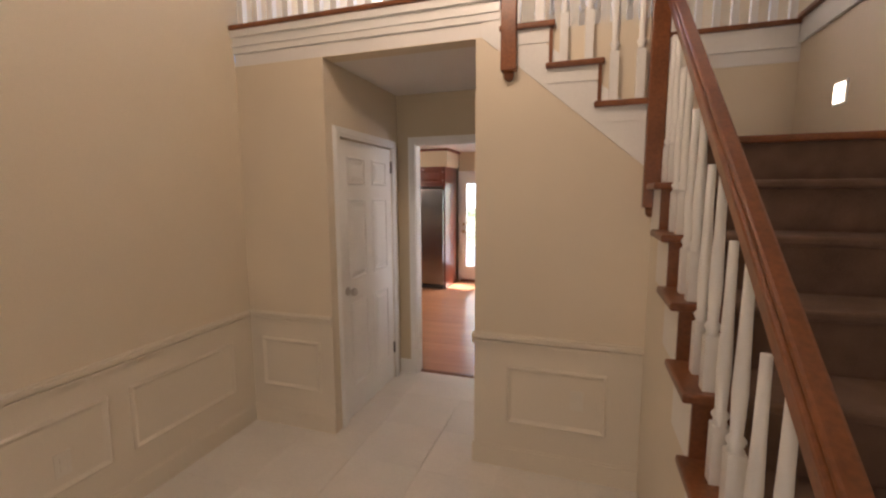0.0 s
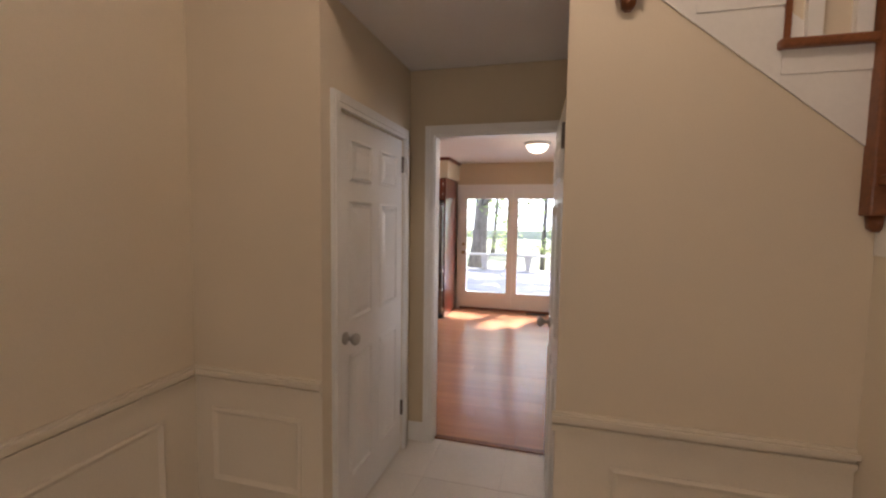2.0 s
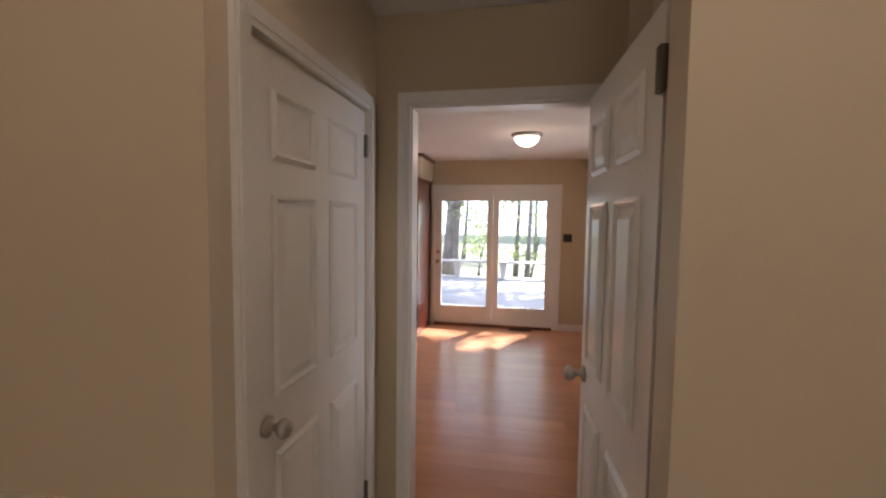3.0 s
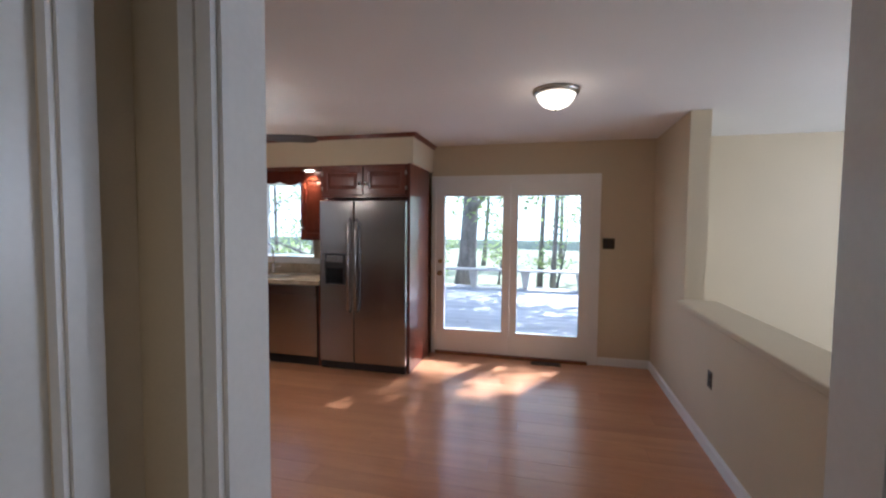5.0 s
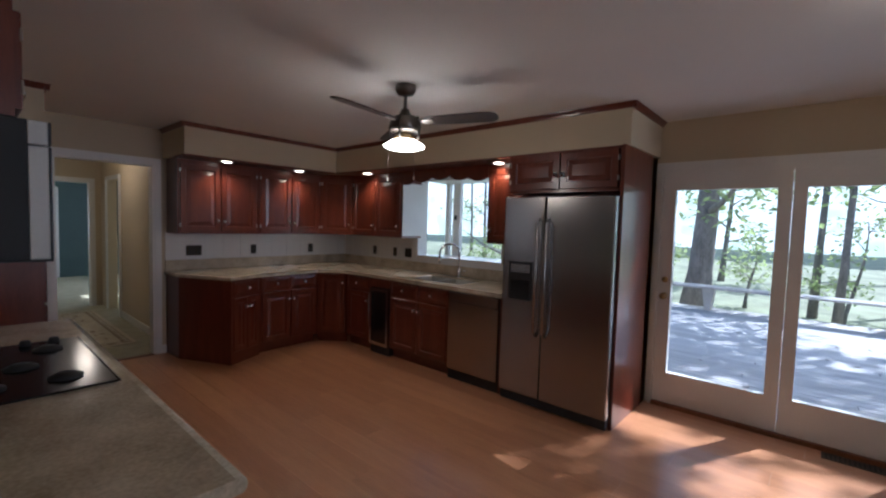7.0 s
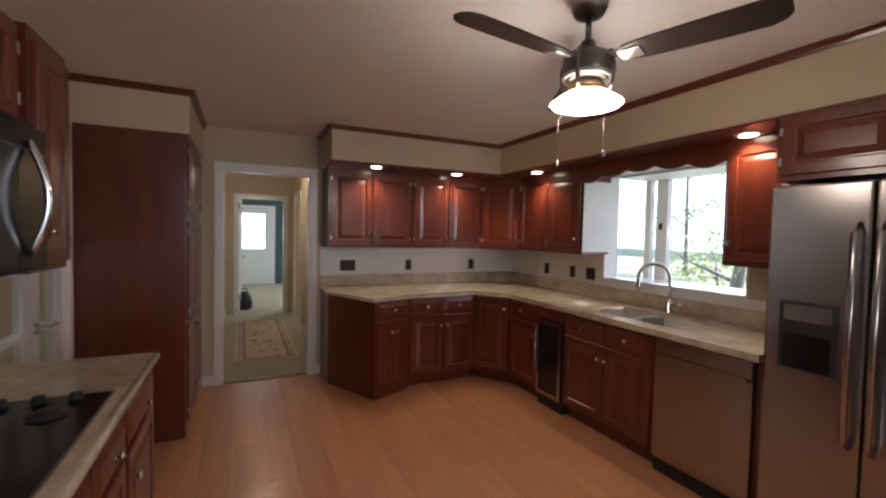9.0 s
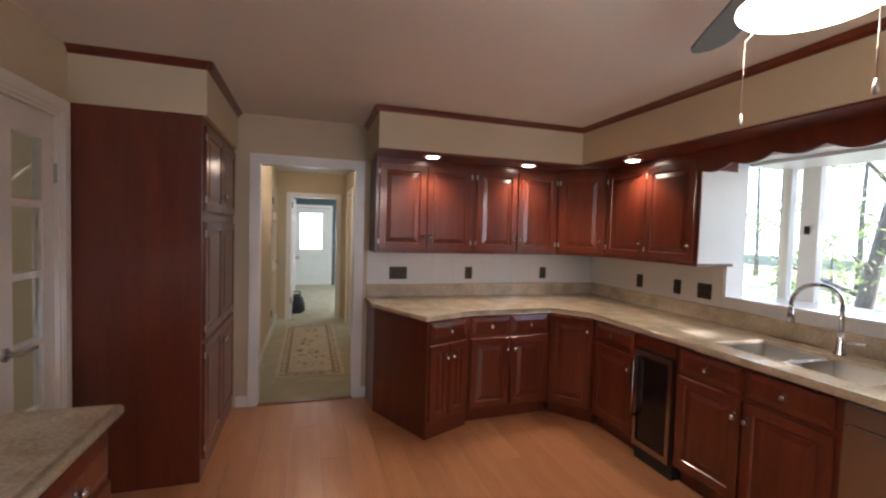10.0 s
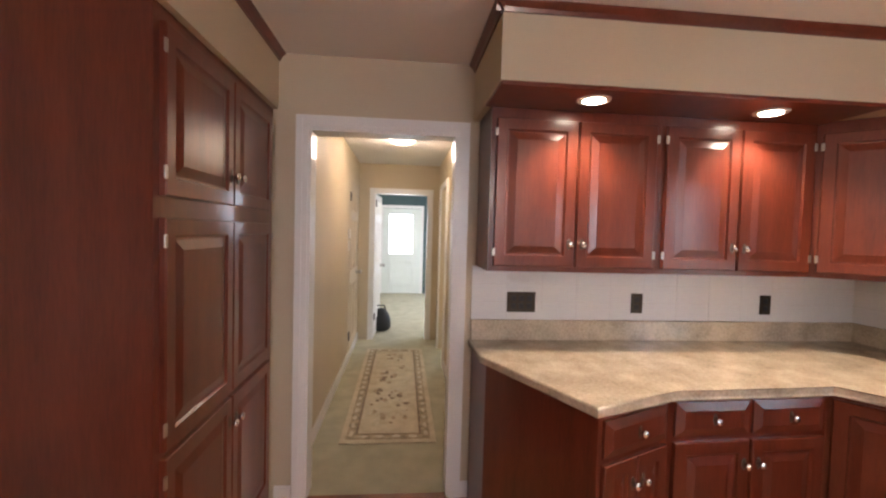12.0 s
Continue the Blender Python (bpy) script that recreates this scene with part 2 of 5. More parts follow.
DRAWER = [(0, 0), (0, 0.012), (0.034, 0.024), (0.038, 0.024)]


def mesh_of(name, bm, material):
    me = bpy.data.meshes.new(name)
    bm.to_mesh(me)
    bm.free()
    me.materials.append(material)
    return me


def part(name, bm, material, parent, label="", m=None):
    ob = new(name, mesh_of(name, bm, material))
    ob.parent = parent
    if m:
        ob.matrix_basis = m
    return tagged(ob, label)


def thing(name, label, category, m=None, group=""):
    ob = new(name)
    ob.matrix_basis = m or Matrix()
    return tagged(ob, label, category, group)


def single(name, bm, material, label, category, m=None, group="", kind=""):
    ob = new(name, mesh_of(name, bm, material))
    if m:
        ob.matrix_basis = m
    return tagged(ob, label, category, group, kind)


def struct(name, bm, material, label=""):
    ob = new(name, mesh_of(name, bm, material))
    return tagged(ob, label, "", "", "structure")


def front(a, b, z=0.0):
    """Pose whose x runs from a to b and whose -y faces the viewer's side."""
    return Matrix.Translation((a[0], a[1], z)) @ Matrix.Rotation(math.atan2(b[1] - a[1], b[0] - a[0]), 4, "Z")


def wall_with_holes(along, lo, hi, t0, t1, z0, z1, holes):
    """A wall along 'x' or 'y' from lo to hi, between t0 and t1 across; holes (a, b, za, zb) go through."""
    bm = bmesh.new()

    def put(a, b, za, zb):
        if b - a > 1e-4 and zb - za > 1e-4:
            if along == "x":
                add_box(bm, a, b, t0, t1, za, zb)
            else:
                add_box(bm, t0, t1, a, b, za, zb)
    at = lo
    for a, b, za, zb in sorted(holes):
        put(at, a, z0, z1)
        put(a, b, z0, za)
        put(a, b, zb, z1)
        at = b
    put(at, hi, z0, z1)
    return bm


# ---- structure ----
CZ = 2.445          # kitchen ceiling
FY = 2.655          # foyer back wall face
PL, PR = -1.645, -0.655   # passage walls
PY = 3.78           # passage end wall face
KY = 3.875          # kitchen side of that wall
HX = -6.635         # wall with the hall doorway
SY, PTY = 7.985, 8.13     # sink wall, patio wall
RX = 0.10           # half wall
UP = 2.773          # upper floor level

struct("floor", box(-2.45, 3.6, -2.6, PY + 0.07, -0.12, -0.006), GROUT, "pale grouted tile floor of the entrance")
struct("kitchen_subfloor", box(HX - 0.12, 3.6, PY + 0.07, PTY + 0.15, -0.12, -0.006), GROUT, "floor base under laminate planks")
struct("wall_foyer_west", box(-2.45, -2.33, -2.6, FY, 0, 5.1), WALL, "cream painted tall entrance wall")
struct("wall_foyer_back", wall_with_holes("x", -2.45, 0.295, FY, FY + 0.12, 0, 2.52, [(PL, PR, 0, 2.517)]), WALL, "cream painted wall with a passage opening")
struct("wall_foyer_front", box(-2.45, 1.6, -2.72, -2.6, 0, 5.1), WALL, "cream painted entrance wall")
struct("wall_stair_east", box(1.27, 1.39, -2.6, 3.78, 0, UP - 0.002), WALL, "cream painted stair wall")
struct("wall_stair_back", box(-0.53, 1.27, 3.765, 3.778, 1.0, UP - 0.024), WALL, "cream painted wall behind the landing")
struct("wall_upper_east", box(2.6, 2.72, -2.7, 5.5, UP, 5.1), WALL, "cream painted upper wall")
struct("wall_upper_back", wall_with_holes("x", -2.45, 2.72, 5.4, 5.52, UP, 5.1, [(-2.2, -0.9, 3.3, 4.6)]), WALL, "cream painted upper wall with a window")
struct("wall_upper_west", box(-2.45, -2.33, FY, 5.4, UP, 5.1), WALL)
struct("wall_upper_front", box(1.6, 2.72, -2.72, -2.6, UP - 0.2, 5.1), WALL)
struct("ceiling_foyer", box(-2.5, 2.75, -2.75, 5.55, 5.1, 5.2), CEIL, "white painted high ceiling")
struct("upper_floor", box(-2.33, -0.53, FY + 0.002, 5.4, 2.52, UP - 0.03), CEIL, "upper landing floor with white ceiling below")
struct("upper_floor_back", box(-0.53, 2.6, 3.76, 5.4, 2.52, UP - 0.03), CEIL)
struct("upper_floor_east", box(1.39, 2.6, -2.6, 3.76, 2.52, UP - 0.03), CEIL)
struct("wall_passage_west", wall_with_holes("y", FY + 0.12, PY, PL - 0.12, PL, 0, 2.517, [(2.80, 3.64, 0, 2.05)]), WALL, "cream painted passage wall")
struct("wall_passage_east", box(-0.44, -0.32, FY + 0.12, PY, 0, 2.517), WALL, "cream painted passage wall")
struct("wall_kitchen_south", wall_with_holes("x", HX - 0.12, 0.30, PY, KY, 0, 2.517, [(-5.43, -4.55, 0, 2.06), (-1.475, -0.585, 0, 2.095)]), KWALL, "beige painted wall with a doorway")
struct("wall_next_room_south", box(0.30, 3.6, PY, KY, 0, 2.517), KWALL)
struct("wall_hall", wall_with_holes("y", KY, SY, HX - 0.12, HX, 0, 2.52, [(4.69, 5.50, 0, 2.06)]), KWALL, "beige painted wall with a cased doorway")
struct("wall_sink", wall_with_holes("x", HX - 0.12, -2.33, SY, SY + 0.15, 0, 2.52, [(-5.10, -3.80, 1.10, 2.10)]), KWALL, "beige painted wall with a bay window opening")
struct("wall_patio", wall_with_holes("x", -2.33, 3.6, PTY, PTY + 0.15, 0, 2.52, [(-2.30, -0.51, 0, 2.02)]), KWALL, "beige painted wall around the patio doors")
struct("wall_half_column", box(RX, RX + 0.15, 7.02, PTY, 0, CZ), KWALL, "beige painted full-height wall end")
struct("wall_half", box(RX, RX + 0.13, KY, 7.02, 0, 0.89), KWALL, "beige painted half wall")
struct("half_wall_ledge", box(RX - 0.06, RX + 0.24, KY, 7.02, 0.89, 0.935, 0.008), KWALL, "painted ledge on the half wall")
struct("wall_next_room_east", box(3.5, 3.62, KY, PTY, 0, 2.52), WALL, "cream painted wall of the next room")
struct("ceiling", box(HX - 0.12, 3.62, KY - 0.0, PTY, CZ, CZ + 0.07), CEIL, "white textured kitchen ceiling")
struct("soffit_sink", box(-5.965, -2.31, 7.345, SY, 2.137, CZ - 0.002), KWALL, "beige boxed soffit over the cabinets")
struct("soffit_fridge_end", box(-2.33, -2.31, SY, PTY - 0.002, 2.137, CZ - 0.002), KWALL)
struct("soffit_hall", box(HX + 0.002, -5.965, 5.585, SY, 2.137, CZ - 0.002), KWALL, "beige boxed soffit over the cabinets")
struct("soffit_pantry", box(HX + 0.002, -5.525, KY, 4.53, 2.147, CZ - 0.002), KWALL, "beige boxed soffit over the pantry")


def crown(name, a, b):
    m = front(a, b)
    n = (Vector(b) - Vector(a)).length
    bm = bmesh.new()
    pts = [(0, CZ - 0.042), (-0.008, CZ - 0.042), (-0.014, CZ - 0.025), (-0.034, CZ - 0.008), (-0.036, CZ - 0.002), (0, CZ - 0.002)]
    ends = [[bm.verts.new((x, y, z)) for y, z in pts] for x in (-0.03, n + 0.03)]
    for i in range(len(pts)):
        j = (i + 1) % len(pts)
        bm.faces.new((ends[0][i], ends[0][j], ends[1][j], ends[1][i]))
    bm.faces.new(ends[0])
    bm.faces.new(ends[1][::-1])
    bm.transform(m)
    return struct(name, bm, CHERRY, "dark cherry crown strip along the ceiling")


crown("trim_sink", (-5.965, 7.345), (-2.31, 7.345))
crown("trim_fridge", (-2.31, 7.345), (-2.31, PTY))
crown("trim_hall", (-5.965, 5.585), (-5.965, 7.345))
crown("trim_hall_end", (HX, 5.585), (-5.965, 5.585))
crown("trim_pantry_side", (-5.525, KY), (-5.525, 4.53))
crown("trim_pantry", (-5.525, 4.53), (HX, 4.53))


def casing(name, x0, x1, z1, w, m, depth=0.018):
    """Door casing round an opening, in the xz plane, facing -y."""
    bm = bmesh.new()
    for a in ((x0 - w, x0, 0, z1 + w), (x1, x1 + w, 0, z1 + w)):
        add_box(bm, a[0], a[1], -depth, 0, a[2], a[3])
        add_box(bm, a[0] + w * 0.15, a[1] - w * 0.45, -depth - 0.006, -depth, a[2], a[3] - w * 0.3)
    add_box(bm, x0, x1, -depth, 0, z1, z1 + w)
    add_box(bm, x0 - w * 0.3, x1 + w * 0.3, -depth - 0.006, -depth, z1 + w * 0.3, z1 + w * 0.8)
    bm.transform(m)
    return struct(name, bm, WHITE, "white painted door casing")


def jamb(name, x0, x1, y0, y1, z1, m, t=0.016):
    bm = bmesh.new()
    add_box(bm, x0, x0 + t, y0, y1, 0, z1)
    add_box(bm, x1 - t, x1, y0, y1, 0, z1)
    add_box(bm, x0 + t, x1 - t, y0, y1, z1 - t, z1)
    bm.transform(m)
    return struct(name, bm, WHITE, "white painted door jamb")


ID = Matrix()
casing("trim_kitchen_door", -1.475, -0.585, 2.095, 0.06, Matrix.Translation((0, PY, 0)))
jamb("door_frame_kitchen", -1.483, -0.577, PY - 0.004, KY + 0.004, 2.10, ID)
flip = Matrix.Rotation(math.pi, 4, "Z")
casing("trim_kitchen_door_inside", 0.585, 1.475, 2.095, 0.06, Matrix.Translation((0, KY, 0)) @ flip)
casing("trim_french_door", 4.55, 5.43, 2.06, 0.08, Matrix.Translation((0, KY, 0)) @ flip)
jamb("door_frame_french", -5.43, -4.55, PY, KY + 0.01, 2.06, ID)
hall_m = Matrix.Translation((HX, 0, 0)) @ Matrix.Rotation(math.pi / 2, 4, "Z")
casing("trim_hall_door", 4.69, 5.50, 2.06, 0.065, hall_m)
jamb("door_frame_hall", 4.69, 5.50, -0.01, 0.13, 2.06, hall_m)


def board(name, a, b, h=0.09, t=0.014, material=None, label="white painted baseboard"):
    n = (Vector(b) - Vector(a)).length
    bm = box(0, n, -t, 0, 0, h - 0.012)
    add_box(bm, 0, n, -t * 0.55, 0, h - 0.012, h)
    bm.transform(front(a, b))
    return struct(name, bm, material or WHITE, label)


board("baseboard_patio", (-0.43, PTY), (RX, PTY))
board("baseboard_half_wall", (RX, PTY), (RX, KY))
board("baseboard_kitchen_hall_a", (HX, 4.53), (HX, 4.62))
board("baseboard_kitchen_hall_b", (HX, 5.565), (HX, 5.61))
board("baseboard_next_room", (RX + 0.15, PTY), (3.5, PTY))

# ---- foyer: wainscot, doors, stairs ----


def chair_rail(name, a, b, z=0.765):
    n = (Vector(b) - Vector(a)).length
    bm = box(0, n, -0.012, 0, z, z + 0.075)
    add_box(bm, 0, n, -0.032, -0.012, z + 0.048, z + 0.066)
    add_box(bm, 0, n, -0.022, -0.012, z + 0.012, z + 0.03)
    bm.transform(front(a, b))
    return struct(name, bm, WAINSCOT, "cream painted chair rail")


def wainscot(name, a, b, frames):
    """Painted lower wall skin with applied picture-frame mouldings (x0, x1)."""
    n = (Vector(b) - Vector(a)).length
    bm = box(0, n, -0.003, 0, 0.13, 0.765)
    for x0, x1 in frames:
        w, h = x1 - x0, 0.36
        rings_panel(w, h, [(0, 0), (0, 0.008), (0.01, 0.016), (0.022, 0.008), (0.03, 0.003)], x0, 0.29, -0.003, bm)
    bm.transform(front(a, b))
    return struct(name, bm, WAINSCOT, "cream wainscot with picture-frame mouldings")


chair_rail("chair_rail_west", (-2.33, -2.6), (-2.33, FY))
chair_rail("chair_rail_back_a", (-2.33, FY), (PL, FY))
chair_rail("chair_rail_back_b", (PR - 0.012, FY), (0.28, FY))
wainscot("wainscot_west", (-2.33, -2.6), (-2.33, FY), [(0.2 + 0.83 * i, 0.92 + 0.83 * i) for i in range(6)])
wainscot("wainscot_back_a", (-2.33, FY), (PL, FY), [(0.1, 0.58)])
wainscot("wainscot_back_b", (PR, FY), (0.28, FY), [(0.2, 0.76)])
board("baseboard_foyer_west", (-2.33, -2.6), (-2.33, FY), 0.13, 0.016, WAINSCOT)
board("baseboard_foyer_back_a", (-2.33, FY), (PL, FY), 0.13, 0.016, WAINSCOT)
board("baseboard_foyer_back_b", (PR - 0.01, FY), (0.28, FY), 0.13, 0.016, WAINSCOT)
board("baseboard_passage_end", (PL, PY), (-1.535, PY), 0.13, 0.014)

RISE, GO = UP / 13, 0.26


def six_panel_door(name, label, m, w=0.82, h=2.03, knob_x=0.06, hinge_x=0.82, material=WHITE):
    d = thing(name, label, "door", m)
    bm = box(0, w, 0, 0.035, 0, h)
    part("leaf", bm, material, d)
    st, cw = 0.11, (w - 0.33) / 2
    for r, (z0, z1) in enumerate(((0.22, 0.86), (1.03, 1.62), (1.72, 1.92))):
        for c in range(2):
            x0 = st + c * (cw + st)
            part("panel", rings_panel(cw, z1 - z0, [(0, 0), (0.0, 0.003), (0.012, 0.012), (0.022, -0.0), (0.03, 0.001), (0.055, 0.010), (0.06, 0.011)], x0, z0, -0.001), material, d)
    k = part("knob", lathe([(0.031, 0), (0.031, 0.008), (0.012, 0.014), (0.011, 0.032), (0.02, 0.038), (0.029, 0.05), (0.03, 0.06), (0.022, 0.072), (0.0, 0.076)], 20, pose(knob_x, 0, 0.96, 90)), NICKEL, d, "satin nickel door knob")
    for z in (0.28, 1.88):
        part("hinge", box(hinge_x - 0.014, hinge_x + 0.014, -0.014, 0.004, z - 0.05, z + 0.05, 0.004), DARKMETAL, d, "dark metal hinge")
    return d


six_panel_door("door_closet", "white six-panel closet door, closed, with a satin knob", Matrix.Translation((PL - 0.004, 2.80, 0.01)) @ Matrix.Rotation(math.pi / 2, 4, "Z"), 0.84, 2.03, 0.07, 0.84)
casing("trim_closet", 2.80, 3.64, 2.05, 0.065, Matrix.Translation((PL, 0, 0)) @ Matrix.Rotation(math.pi / 2, 4, "Z"))
six_panel_door("door_understairs", "white six-panel door standing open along the passage", Matrix.Translation((-0.70, 3.58, 0.01)) @ Matrix.Rotation(-math.pi / 2 + 0.058, 4, "Z"), 0.78, 2.03, 0.06, 0.78)


def duplex(name, m, label, plate=PLASTIC, socket=PLASTIC, w=0.07, gangs=1):
    o = thing(name, label, "wall outlet", m)
    part("plate", box(-w / 2, w / 2, -0.006, 0, -0.058, 0.058, 0.002), plate, o)
    for g in range(gangs):
        x = (g - (gangs - 1) / 2) * 0.046
        for z in (-0.022, 0.022):
            part("socket", box(x - 0.014, x + 0.014, -0.009, -0.006, z - 0.015, z + 0.015, 0.003), socket, o)
    return o


duplex("wall_outlet", Matrix.Translation((-0.055, FY - 0.006, 0.483)), "ivory wall outlet on the wainscot")
duplex("wall_outlet", Matrix.Translation((-2.325, 1.42, 0.42)) @ Matrix.Rotation(math.pi / 2, 4, "Z"), "ivory wall outlet on the wainscot")

# lower flight: treads with wood ends, carpeted steps, white string
SX = 0.28
stairs = thing("staircase", "staircase with brown oak treads, white risers and taupe carpet", "staircase")
for k in range(1, 9):
    yr = FY - 0.015 - GO * (9 - k)
    z = RISE * k
    part("step", box(SX + 0.14, 1.27, yr, FY + 0.02, z - RISE, z - 0.001), CARPET, stairs, "carpeted step")
    part("nosing", box(SX + 0.13, 1.269, yr - 0.028, yr + GO, z - 0.032, z + 0.006, 0.012), CARPET, stairs, "carpeted tread")
    part("tread", box(SX - 0.035, SX + 0.13, yr - 0.03, yr + GO + 0.015, z - 0.03, z, 0.008), OAK, stairs, "brown stained oak tread end")
    part("riser", box(SX + 0.0, SX + 0.13, yr, yr + 0.015, z - RISE, z - 0.03), OAK if k > 0 else WHITE, stairs, "brown riser edge")
    part("string", box(SX, SX + 0.13, yr + 0.015, yr + GO + 0.015, 0 if k < 2 else z - RISE - 0.03, z - 0.03), WHITE, stairs, "white painted stair string")
for k in range(2, 9):
    yr = FY - 0.015 - GO * (9 - k)
    part("spandrel", box(SX + 0.004, SX + 0.12, yr + 0.015, yr + GO + 0.015, 0, RISE * (k - 1) - 0.031), WAINSCOT, stairs, "cream wall under the flight")
LZ = RISE * 9
part("landing", box(SX + 0.0, 1.27, FY - 0.015, 3.765, LZ - 0.24, LZ - 0.001), CARPET, stairs, "taupe carpeted landing")
part("landing_nosing", box(SX - 0.035, 1.269, FY - 0.045, FY + 0.12, LZ - 0.03, LZ + 0.006, 0.01), OAK, stairs, "brown oak landing edge")
for i in range(3):
    z = RISE * (10 + i)
    x1 = 0.265 - 0.25 * i
    part("tread", box(x1 - 0.285, x1 + 0.01, FY - 0.035, FY + 0.95, z - 0.03, z, 0.008), OAK, stairs, "brown stained oak tread")
    part("riser", box(x1 - 0.02, x1 - 0.002, FY - 0.012, FY + 0.95, z - RISE, z - 0.03), OAK, stairs, "brown oak riser")
    part("string", box(x1 - 0.27, x1 - 0.02, FY - 0.01, FY + 0.03, z - 0.105, z - 0.03), WHITE, stairs, "white painted string")
bm = bmesh.new()
vs = [(0.28, 1.76), (0.28, 2.0), (-0.53, 2.66), (-0.62, 2.66), (-0.62, 2.517)]
pts = [bm.verts.new((x, FY - 0.006, z)) for x, z in vs]
pts2 = [bm.verts.new((x, FY + 0.12, z)) for x, z in vs]
bm.faces.new(pts)
bm.faces.new(pts2[::-1])
for i in range(5):
    bm.faces.new((pts[i], pts2[i], pts2[(i + 1) % 5], pts[(i + 1) % 5]))
bmesh.ops.recalc_face_normals(bm, faces=bm.faces[:])
part("skirt", bm, WHITE, stairs, "white diagonal skirt board")

BAL = [(0.022, 0), (0.022, 0.2), (0.016, 0.215), (0.024, 0.235), (0.015, 0.25), (0.019, 0.38), (0.014, 0.60), (0.012, 0.80)]


def baluster_mesh(h):
    bm = lathe([(r, z * h / 0.8) for r, z in BAL[1:]], 10)
    add_box(bm, -0.021, 0.021, -0.021, 0.021, 0, 0.2 * h / 0.8)
    return mesh_of("baluster", bm, WHITE)


rail = thing("stair_railing", "brown oak handrail with white turned balusters", "railing")
bal = baluster_mesh(0.68)


def put_baluster(x, y, z, me):
    ob = new("baluster", me)
    ob.parent = rail
    ob.matrix_basis = Matrix.Translation((x, y, z))


for k in range(1, 9):
    for j in range(2):
        y = FY - 0.015 - GO * (9 - k) + 0.03 + 0.13 * j
        put_baluster(SX + 0.045, y, RISE * k, bal if j == 0 else bal)


def rail_bar(name, a, b, parent):
    d = Vector(b) - Vector(a)
    n = d.length
    bm = box(0, n, -0.03, 0.03, -0.028, 0.02)
    add_box(bm, 0, n, -0.022, 0.022, 0.02, 0.036)
    bmesh.ops.bevel(bm, geom=bm.edges[:], offset=0.008, segments=2, affect="EDGES", profile=0.5)
    q = d.to_track_quat("X", "Z").to_matrix().to_4x4()
    bm.transform(Matrix.Translation(a) @ q)
    return part(name, bm, OAK, parent, "brown stained oak handrail")


def rail_z(y):
    return LZ + (y - FY) * RISE / GO + 0.71


rail_bar("handrail", (SX + 0.045, 0.5, rail_z(0.5)), (SX + 0.045, FY - 0.03, rail_z(FY - 0.03)), rail)


def newel(x, y, z0, z1):
    bm = box(x - 0.042, x + 0.042, y - 0.042, y + 0.042, z0 + 0.05, z1, 0.006)
    bm2 = lathe([(0.012, 0), (0.03, 0.012), (0.038, 0.05)], 4, Matrix.Translation((x, y, z0)) @ Matrix.Rotation(math.pi / 4, 4, "Z"))
    me = bpy.data.meshes.new("tmp")
    bm2.to_mesh(me)
    bm.from_mesh(me)
    bm2.free()
    bpy.data.meshes.remove(me)
    return part("newel_post", bm, OAK, rail, "brown oak newel post with a pointed drop")


newel(SX - 0.005, FY - 0.01, 1.536, 3.05)
newel(-0.465, FY - 0.01, 2.269, 3.9)
newel(SX + 0.045, 0.48, 0, 1.15)
bal2 = baluster_mesh(0.95)
for i in range(3):
    for j in range(2):
        put_baluster(0.265 - 0.25 * i - 0.07 - 0.125 * j, FY - 0.005, RISE * (10 + i), bal2)
rail_bar("handrail", (SX, FY - 0.01, 2.95), (-0.465, FY - 0.01, 3.62), rail)

# upper landing edges
struct("upper_trim_front", box(-2.33, -0.51, FY - 0.045, FY + 0.10, UP - 0.03, UP, 0.008), OAK, "brown oak landing edge board")
bm = box(-2.33, -0.52, FY - 0.012, FY + 0.0015, 2.60, UP - 0.03)
add_box(bm, -2.33, -0.52, FY - 0.03, FY - 0.012, 2.70, UP - 0.03)
add_box(bm, -2.33, -0.52, FY - 0.02, FY - 0.012, 2.64, 2.66)
struct("upper_fascia_front", bm, WHITE, "white moulded fascia")
struct("upper_trim_back", box(-0.53, 1.31, 3.72, 3.92, UP - 0.022, UP + 0.01, 0.006), OAK, "brown oak edge board")
struct("upper_fascia_back", box(-0.53, 1.25, 3.745, 3.765, UP - 0.16, UP - 0.022), WHITE, "white fascia")
struct("upper_trim_east", box(1.22, 1.42, -2.6, 3.72, UP, UP + 0.03, 0.006), OAK, "brown oak edge board")
struct("upper_fascia_east", box(1.25, 1.27, -2.6, 3.745, UP - 0.14, UP), WHITE, "white fascia")
gallery = thing("gallery_railing", "upper gallery railing with white turned balusters", "railing")
for i in range(15):
    ob = new("baluster", bal2)
    ob.parent = gallery
    ob.matrix_basis = Matrix.Translation((-2.26 + 0.118 * i, FY + 0.02, UP))
for i in range(16):
    ob = new("baluster", bal2)
    ob.parent = gallery
    ob.matrix_basis = Matrix.Translation((-0.45 + 0.112 * i, 3.82, UP + 0.01))
for i in range(14):
    ob = new("baluster", bal2)
    ob.parent = gallery
    ob.matrix_basis = Matrix.Translation((1.32, 3.62 - 0.118 * i, UP + 0.03))
part("handrail", box(-2.33, -0.5, FY - 0.01, FY + 0.05, UP + 0.95, UP + 1.0, 0.01), OAK, gallery)
part("handrail", box(-0.53, 1.35, 3.79, 3.85, UP + 0.96, UP + 1.01, 0.01), OAK, gallery)
part("handrail", box(1.29, 1.35, 1.9, 3.78, UP + 0.98, UP + 1.03, 0.01), OAK, gallery)
